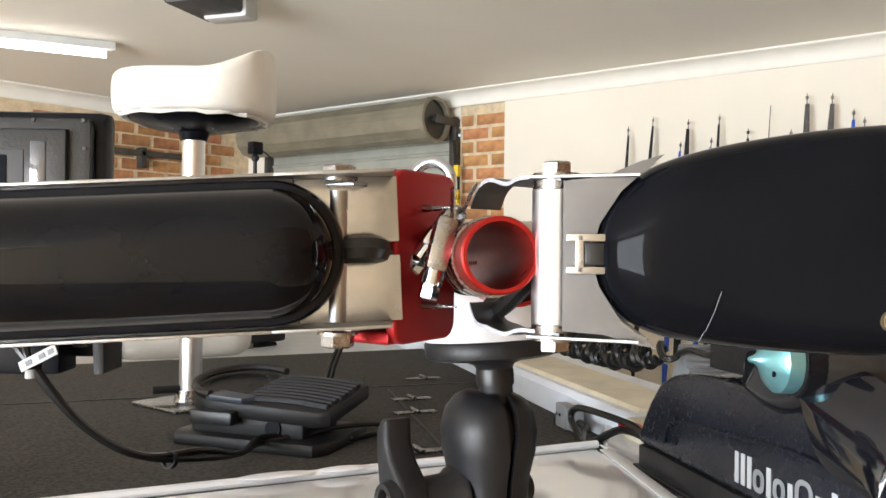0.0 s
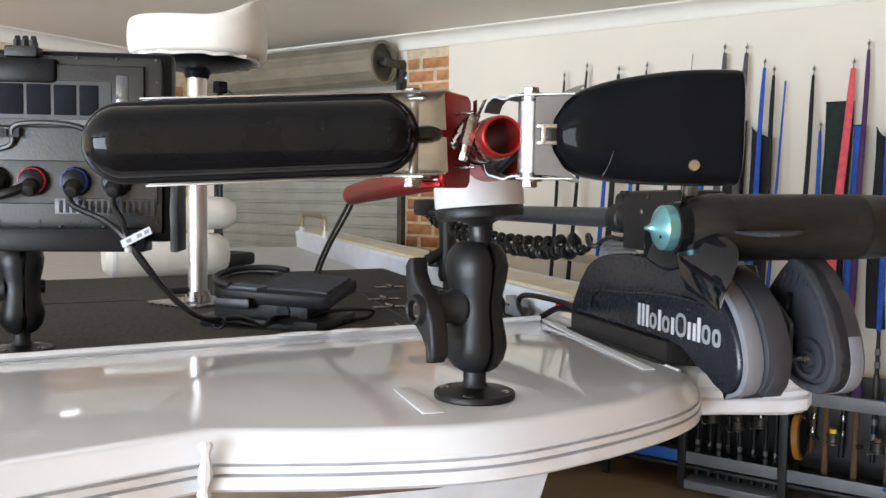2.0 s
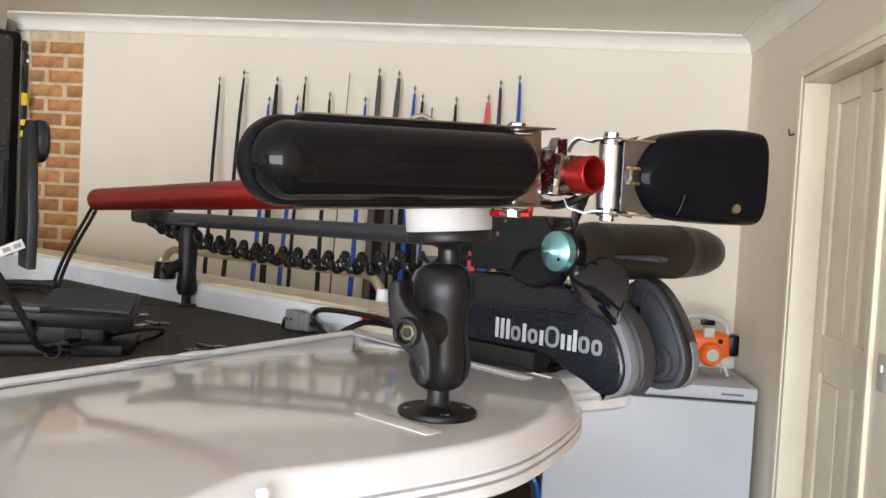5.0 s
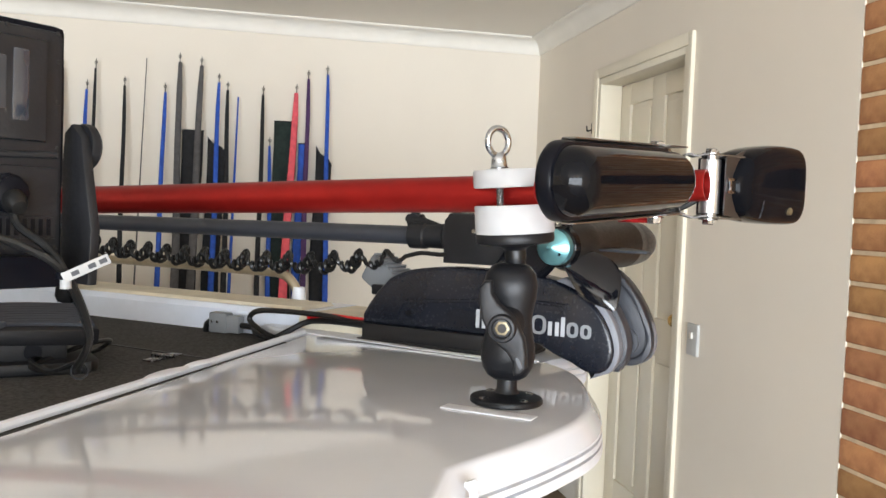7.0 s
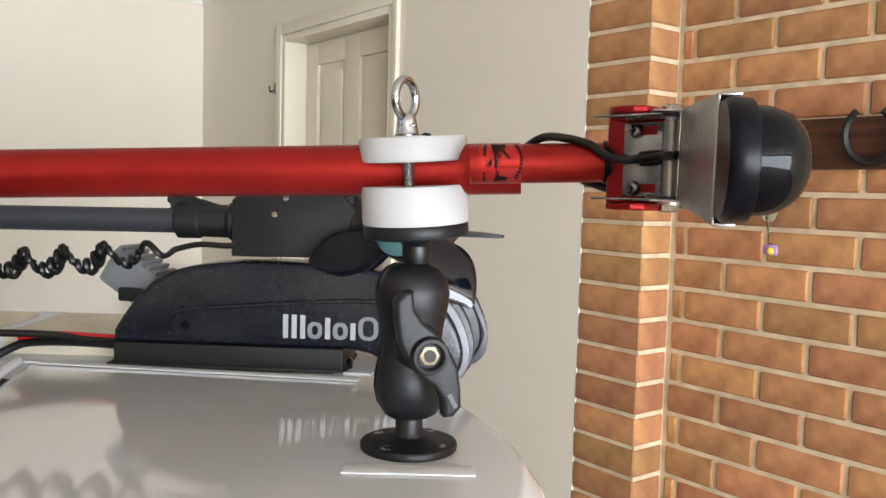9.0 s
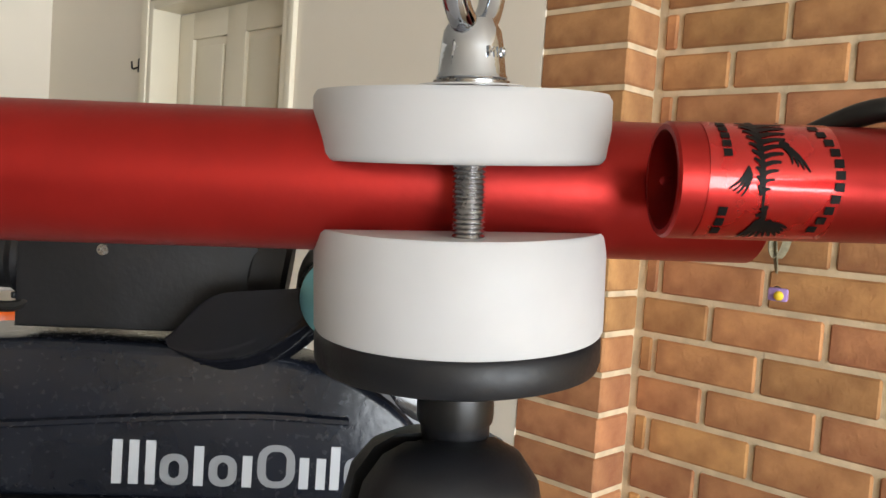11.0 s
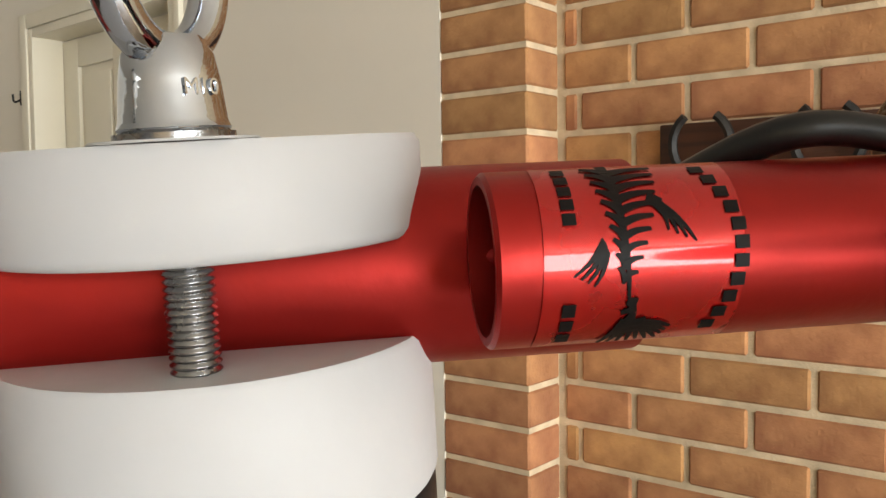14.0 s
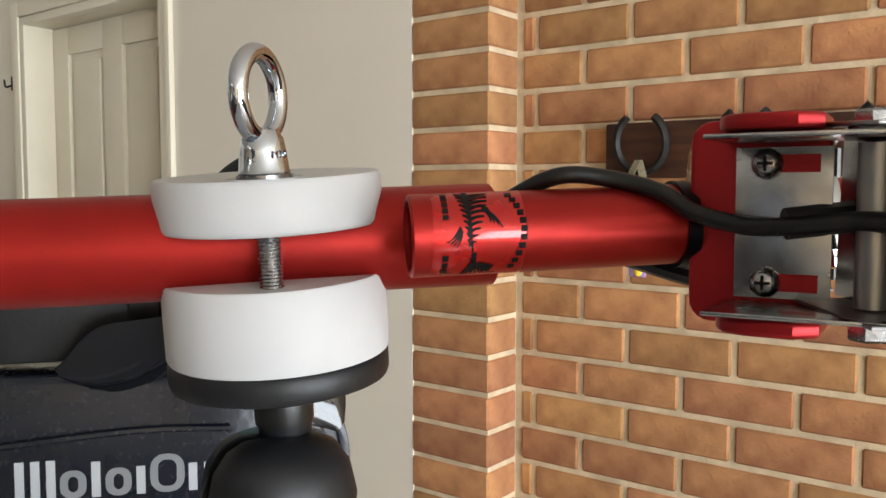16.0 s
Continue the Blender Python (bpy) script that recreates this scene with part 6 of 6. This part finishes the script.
part("tab", box((1.90, 1.56, ZK + 0.022), (0.012, 0.03, 0.045), 0.004), BLUER, tab)

# ---- seat ----
seat = thing("pedestal_seat", "white vinyl butt seat on a bare metal pole", "seat", (0.965, 1.47, ZK))
part("pole", rod((0.965, 1.47, ZK), (0.968, 1.473, 1.657), 0.0222, None, 32), ALU, seat)
part("floor_plate", join(box((0.965, 1.47, ZK + 0.004), (0.17, 0.15, 0.008), 0.003), rod((0.965, 1.47, ZK + 0.008), (0.965, 1.47, ZK + 0.03), 0.032, 0.026)), STEEL, seat)
part("pole_clip", rod((0.965, 1.47, 1.165), (0.90, 1.50, 1.165), 0.008), BLACKP, seat)
part("socket", rod((0.968, 1.473, 1.655), (0.968, 1.473, 1.676), 0.026, 0.034), SATIN, seat)
part("under_plate", lathe([(0, 1.670), (0.05, 1.672), (0.09, 1.680), (0.122, 1.692), (0.126, 1.696), (0, 1.702)], Matrix.Translation((0.968, 1.473, 0)) @ Matrix.Diagonal((1.0, 1.0, 1, 1)), 32), SATIN, seat)


def cushion():
    rings = []
    n = 40
    sx, sy = heading(-51), heading(39)
    for z, k in ((1.697, 0.55), (1.696, 0.80), (1.696, 0.91), (1.699, 0.965), (1.706, 0.99), (1.716, 1.0), (1.735, 1.01), (1.752, 1.005), (1.767, 0.99), (1.774, 0.95), (1.776, 0.80), (1.774, 0.5), (1.772, 0.15)):
        ring = []
        for i in range(n):
            a = 2 * math.pi * i / n
            c, s = math.cos(a), math.sin(a)
            x = 0.150 * k * math.copysign(abs(c) ** 0.75, c)
            y = 0.145 * k * math.copysign(abs(s) ** 0.75, s)
            lift = 0.062 * max(0, (x - 0.035) / 0.115) ** 2 if z > 1.742 else 0.0
            ring.append(Vector((0.966, 1.462, z + lift)) + sx * x + sy * y)
        rings.append(ring)
    return loft(rings)


part("cushion", cushion(), VINYL, seat, "white vinyl cushion with a raised lip", smooth=60)
_rg = []
for i in range(40):
    a = 2 * math.pi * i / 40
    c, s = math.cos(a), math.sin(a)
    k = 0.88 + 0.03 * math.sin(i * 2.3)
    _rg.append(Vector((0.966, 1.462, 1.695 + 0.002 * math.sin(i * 1.7))) + heading(-51) * (0.150 * k * math.copysign(abs(c) ** 0.75, c)) + heading(39) * (0.145 * k * math.copysign(abs(s) ** 0.75, s)))
part("stapled_edge", sweep(_rg, 0.005, 6, True), VINYL, seat, "gathered stapled vinyl edge")

# ---- fishfinder display ----
DE, DB = heading(130.7), heading(220.7)
DO = Vector((0.472, 0.930, 1.318))
disp = thing("fishfinder_display", "charcoal marine display unit seen from its back", "display", DO)


def dsp(x, z, d):
    """A place on the back of the display: x from its near edge, z up, d towards the viewer."""
    return DO + DE * x + UP * z + DB * d


def dbox(x0, x1, z0, z1, d0, d1, b=0.0):
    m = frame_of(DO, DE, DB, UP)
    return box(((x0 + x1) / 2, (d0 + d1) / 2, (z0 + z1) / 2), (x1 - x0, d1 - d0, z1 - z0), b, m)


W, HH = 0.425, 0.279
part("bezel", dbox(0, W, 0, HH, -0.038, -0.006, 0.010), SATIN, disp, "black front bezel")
part("case", dbox(0.012, W - 0.012, 0.012, HH - 0.010, -0.008, 0.012, 0.008), CASE, disp, "charcoal rear housing")
part("upper_relief", slab([(0.035, 0.145), (0.10, 0.145), (0.112, 0.165), (0.29, 0.165), (0.30, 0.145), (0.39, 0.145), (0.39, 0.255), (0.035, 0.255)], frame_of(DO + DB * 0.010, DE, UP, DB) if DE.cross(UP).dot(DB) > 0 else frame_of(DO + DB * 0.022, DE, UP, -DB), 0.012, 0.004), CASE, disp)
part("lower_relief", dbox(0.018, W - 0.018, 0.055, 0.118, 0.010, 0.016, 0.003), CASE, disp)
part("mid_ridge", cable([dsp(0.02, 0.132, 0.013), dsp(0.10, 0.132, 0.014), dsp(0.125, 0.166, 0.023), dsp(0.21, 0.168, 0.023), dsp(0.235, 0.134, 0.014), dsp(0.40, 0.134, 0.013)], 0.004), CASE, disp)
part("name_recess", dbox(0.080, 0.392, 0.176, 0.232, 0.020, 0.0235, 0.002), PANEL, disp, "grey name panel")
x = 0.096
for w in (0.030, 0.034, 0.036, 0.036, 0.034, 0.036, 0.036, 0.030):
    part("name_bar", slab(rrect((w - 0.004) / 2, 0.0215, 0.002, 3), frame_of(dsp(x + w / 2, 0.204, 0.0225), DE, UP, DE.cross(UP)), 0.0025 if DE.cross(UP).dot(DB) > 0 else -0.0025, 0.0004), INKDK, disp, "dark bar in place of a letter")
    x += w + 0.001
for i in range(3):
    part("model_bar", dbox(0.208 + 0.017 * i, 0.222 + 0.017 * i, 0.150, 0.162, 0.0215, 0.0228), SATIN, disp, "dark bar in place of a letter")
part("card_window", dbox(0.056, 0.074, 0.165, 0.242, 0.018, 0.0235, 0.003), GLASSY, disp, "glossy curved inset")
for x in [0.02 + 0.055 * i for i in range(8)]:
    for z in (0.266, 0.030):
        q = dsp(x, z, 0.0115)
        part("screw", lathe([(0, 0.0012), (0.0024, 0.0009), (0.0028, 0)], axis(q, q + DB), 10), IRON, disp)
for z in (0.09, 0.14, 0.19, 0.235):
    q = dsp(0.0185, z, 0.0115)
    part("screw", lathe([(0, 0.0012), (0.0024, 0.0009), (0.0028, 0)], axis(q, q + DB), 10), IRON, disp)
for i, (x, m_) in enumerate(((0.075, SATIN), (0.132, BLUER), (0.19, REDR), (0.243, SATIN), (0.295, SATIN), (0.35, SATIN))):
    q = dsp(x, 0.088, 0.014)
    c = part("connector", lathe([(0, 0), (0.0215, 0), (0.0215, 0.006), (0.018, 0.009), (0.018, 0.016), (0.0145, 0.018), (0, 0.018)], axis(q, q + DB), 12), SATIN, disp, "round black screw connector")
    if m_ is not SATIN:
        part("colour_ring", lathe([(0.0165, 0.009), (0.0188, 0.0095), (0.0188, 0.015), (0.0165, 0.016)], axis(q, q + DB), 24, True), m_, c, "coloured locking ring")
    if i < 3:
        part("plug", lathe([(0, 0.016), (0.013, 0.016), (0.0125, 0.026), (0.008, 0.034), (0, 0.036)], axis(q, q + DB - UP * 0.5), 16), RUBBER, c)
    else:
        part("cap", lathe([(0, 0.016), (0.0155, 0.016), (0.0155, 0.022), (0.006, 0.024), (0.006, 0.029), (0, 0.030)], axis(q, q + DB), 8), SATIN, c)
gr = part("grille", dbox(0.022, 0.162, 0.040, 0.064, 0.0155, 0.018, 0.001), CASE, disp)
for i in range(15):
    part("grille_slot", dbox(0.028 + 0.0088 * i, 0.0325 + 0.0088 * i, 0.043, 0.061, 0.0178, 0.0188), SATIN, gr)
part("base_tray", join(dbox(0.03, W - 0.03, -0.012, 0.022, -0.004, 0.045, 0.004)), SATIN, disp, "black lower bracket tray")
for x in (0.09, 0.15, 0.25, 0.31):
    q = dsp(x, 0.022, 0.03)
    part("tray_screw", rod(q, q + UP * 0.003, 0.004), IRON, disp)
for x0 in (-0.016, W - 0.006):
    part("yoke_arm", slab([(-0.018, -0.012), (0.04, -0.012), (0.045, 0.05), (0.020, 0.155), (0.0, 0.170), (-0.016, 0.160), (-0.020, 0.12)], frame_of(DO + DE * x0, DB, UP, DB.cross(UP)), -0.012 if DB.cross(UP).dot(DE) < 0 else 0.012, 0.002), BLACKP, disp, "black yoke arm")
    q = dsp(x0 + (0.0 if x0 < 0 else 0.012), 0.145, 0.0)
    dq = -DE if x0 < 0 else DE
    part("yoke_knob", lathe([(0, 0), (0.026, 0), (0.027, 0.004), (0.026, 0.007), (0.0265, 0.010), (0.022, 0.014), (0, 0.015)], axis(q, q + dq), 20), BLACKP, disp, "ribbed black knob")
HM = HH - 0.022
cmn = thing("action_camera_mount", "black hinged action-camera mount on the display's top", "mount", dsp(0.20, HM, 0))
part("shoe", dbox(0.155, 0.265, HM - 0.03, HM + 0.006, 0.0, 0.03, 0.008), SATIN, cmn)
part("buckle", dbox(0.18, 0.225, HM + 0.006, HM + 0.022, -0.002, 0.028, 0.004), BLACKP, cmn)
for i in range(3):
    q = dsp(0.189 + 0.011 * i, HM + 0.030, 0.012)
    part("finger", join(rod(q - DE * 0.002, q + DE * 0.002, 0.008), dbox(0.187 + 0.011 * i, 0.191 + 0.011 * i, HM + 0.02, HM + 0.030, 0.0, 0.024)), BLACKP, cmn)
ball_mount("black double-socket ball mount under the display", (0.394, 1.207, 1.1325), True)

# display leads
lead = thing("display_leads", "bundle of black display cables with white tags", "cable", (0.5, 0.95, 1.15))
_tag = Vector((0.382, 0.910, 1.322))
for x in (0.075, 0.132):
    a = dsp(x, 0.076, 0.04)
    part("lead", cable([dsp(x, 0.084, 0.03), a - UP * 0.02, a.lerp(_tag, 0.6), _tag, _tag + Vector((0.05, -0.015, -0.07)), (0.52, 0.925, 1.20), (0.62, 0.945, 1.176 + 0.01 * (x > 0.1)), (0.72, 1.0, 1.155), (0.80, 1.045, 1.150 + 0.008 * (x > 0.1)), (0.88, 1.01, 1.147), (0.93, 0.985, 1.142)], 0.0046), RUBBER, lead)
part("lead", cable([dsp(0.19, 0.084, 0.03), dsp(0.215, 0.070, 0.05), dsp(0.27, 0.056, 0.05), dsp(0.33, 0.045, 0.05), dsp(0.42, 0.03, 0.06), dsp(0.50, -0.02, 0.05)], 0.007), RUBBER, lead)
part("loop", cable([(0.80, 1.045, 1.150), (0.90, 0.99, 1.165), (0.985, 0.965, 1.16), (1.0, 0.985, 1.142), (0.96, 1.0, 1.139), (0.90, 0.985, 1.139)], 0.004), RUBBER, lead)
_tn = heading(201)
_tx = (heading(-69) * 0.90 + UP * 0.42).normalized()
part("tag", box((0.020, 0, 0.010), (0.050, 0.011, 0.001), 0.0004, frame_of(_tag, _tx, _tn.cross(_tx), _tn)), PAPER, lead, "white paper cable tag")
for k in (-0.012, 0.006, 0.018):
    part("print_bar", box((0.020 + k, 0, 0.0108), (0.008, 0.005, 0.0004), 0, frame_of(_tag, _tx, _tn.cross(_tx), _tn)), GREYD, lead, "grey bar in place of print")
part("sleeve", lathe([(0.0052, -0.008), (0.0058, -0.008), (0.0058, 0.008), (0.0052, 0.008)], axis(_tag - UP * 0.006, _tag + UP * 0.2), 14, True), PAPER, lead, "white wrapped label")
part("tie", lathe([(0.009, -0.004), (0.0105, -0.004), (0.0105, 0.004), (0.009, 0.004)], axis(_tag, _tag + UP), 16, True), SATIN, lead)
part("tie", lathe([(0.009, -0.003), (0.011, -0.003), (0.011, 0.003), (0.009, 0.003)], axis(Vector((0.56, 0.93, 1.187)), Vector((0.66, 0.955, 1.16))), 16, True), SATIN, lead)

# ---- foot pedal ----
ped = thing("foot_pedal", "black ribbed trolling-motor foot pedal on the carpet", "foot pedal", (0.872, 1.11, ZK))
fm = Matrix.Translation((0.872, 1.11, ZK)) @ Matrix.Rotation(radians(-70), 4, "Z")
part("base", slab([(-0.125, -0.09), (0.12, -0.095), (0.135, -0.07), (0.135, 0.07), (0.10, 0.09), (-0.125, 0.085), (-0.14, 0.05), (-0.14, -0.06)], fm, 0.020, 0.005), BLACKP, ped)
part("side_block", box((-0.01, -0.005, 0.035), (0.20, 0.125, 0.04), 0.008, fm), BLACKP, ped)
tm = fm @ Matrix.Translation((0.0, 0.006, 0.056)) @ Matrix.Rotation(radians(2), 4, "Y") @ Matrix.Rotation(radians(8), 4, "X")
_tr = [(0.135, -0.072), (0.135, 0.072), (0.12, 0.083)] + [(-0.055 + 0.083 * math.cos(radians(a)), 0.083 * math.sin(radians(a))) for a in range(90, 271, 15)] + [(0.12, -0.083)]
treadp = part("tread", slab(_tr, tm, 0.026, 0.005), BLACKP, ped, "ribbed black tread plate")
for i in range(9):
    _ry = -0.060 + 0.0148 * i
    part("rib", cable([tm @ Vector((x, _ry + 0.010 * (1 - ((x - 0.055) / 0.08) ** 2) - 0.006, 0.029)) for x in (-0.02 + 0.001 * i, 0.03, 0.08, 0.128)], 0.0042, 5, 6), GREYD, treadp)
part("heel_disc", lathe([(0, 0.0275), (0.050, 0.0275), (0.052, 0.030), (0.060, 0.030), (0.062, 0.0255), (0, 0.0255)], tm @ Matrix.Translation((-0.062, 0, 0)), 40), SATIN, treadp)
part("heel_hoop", sweep([tm @ Vector((-0.055 + 0.079 * math.cos(radians(a)), 0.079 * math.sin(radians(a)), 0.034)) for a in range(60, 262, 8)], 0.0065, 8), BLACKP, treadp)
part("toe_pad", slab([(-0.075, -0.082), (-0.010, -0.084), (0.004, -0.062), (-0.062, -0.052)], tm @ Matrix.Translation((0, 0, 0.0255)), 0.009, 0.002), PADG, treadp, "smooth blue-grey pad")
part("switch_box", box((-0.055, -0.078, 0.048), (0.075, 0.040, 0.022), 0.006, fm), CASE, ped)
for y in (-0.072, 0.062):
    part("pivot", rod(fm @ Vector((0.04, y, 0.034)), fm @ Vector((0.04, y + 0.01, 0.034)), 0.013), SATIN, ped)

# ---- bricks, laid in courses ----
BC, BH, BL = 0.0823, 0.0705, 0.2095
_brick_cache = {}


def brick_mesh(L, D):
    key = (round(L, 3), round(D, 3))
    if key not in _brick_cache:
        b = box((0, 0, 0), (L, D, BH), 0.004, None, 1)
        me = bpy.data.meshes.new("brick")
        b.to_mesh(me)
        b.free()
        me.materials.append(BRICK)
        _brick_cache[key] = me
    return _brick_cache[key]


def lay(parent, c, L, D, turn=0.0):
    ob = new("brick", brick_mesh(L, D))
    ob.parent = parent
    ob.matrix_basis = Matrix.Translation(c) @ Matrix.Rotation(turn + random.uniform(-0.004, 0.004), 4, "Z") @ Matrix.Translation((0, random.uniform(-0.0012, 0.0012), 0))


Z0 = 0.931 - 11 * BC
for row in range(0, 30):
    zc = Z0 + row * BC + BC / 2
    if zc < 0.02 or zc + BH / 2 > ZC:
        continue
    near = zc > 0.42
    # main wall, broken bond; the courses start at the inner corner
    first = 1.155 if row % 2 else 1.039
    L = PX0 - 0.014 - first
    if near:
        lay(brick_wall, (first + L / 2, YB - 0.05, zc), L, 0.10)
        for k in range(6):
            x1 = first - 0.0110 - k * 0.2205
            lay(brick_wall, (x1 - BL / 2, YB - 0.05, zc), BL, 0.10)
    # pier face and its return
    if near:
        lay(brick_wall, ((PX0 + PX1) / 2, (YS + YB) / 2 + 0.0, zc), PX1 - PX0 - 0.001, YS - YB + 0.002)
wall_n = bpy.data.objects["wall_north"]
wall_e = bpy.data.objects["wall_east"]
for row in range(14, 28):
    zc = 0.03 + row * BC
    if zc + BH / 2 > ZC - 0.02:
        continue
    for k in range(8):
        x = 2.35 + k * 0.24 + (0.12 if row % 2 else 0)
        if x + BL < XE - 0.01:
            lay(wall_n, (x + BL / 2, YN + 0.045, zc), BL, 0.10)
for row in range(9, 28):
    zc = 0.02 + row * BC
    if zc + BH / 2 > ZC - 0.02:
        continue
    if row % 2:
        lay(wall_e, (XE + 0.065, BR0 + 0.115, zc), BL, 0.10, math.pi / 2)
        lay(wall_e, (XE + 0.065, BR0 + 0.287, zc), 0.095, 0.10, math.pi / 2)
    else:
        lay(wall_e, (XE + 0.065, BR0 + 0.055, zc), 0.105, 0.10, math.pi / 2)
        lay(wall_e, (XE + 0.065, BR0 + 0.227, zc), BL - 0.012, 0.10, math.pi / 2)
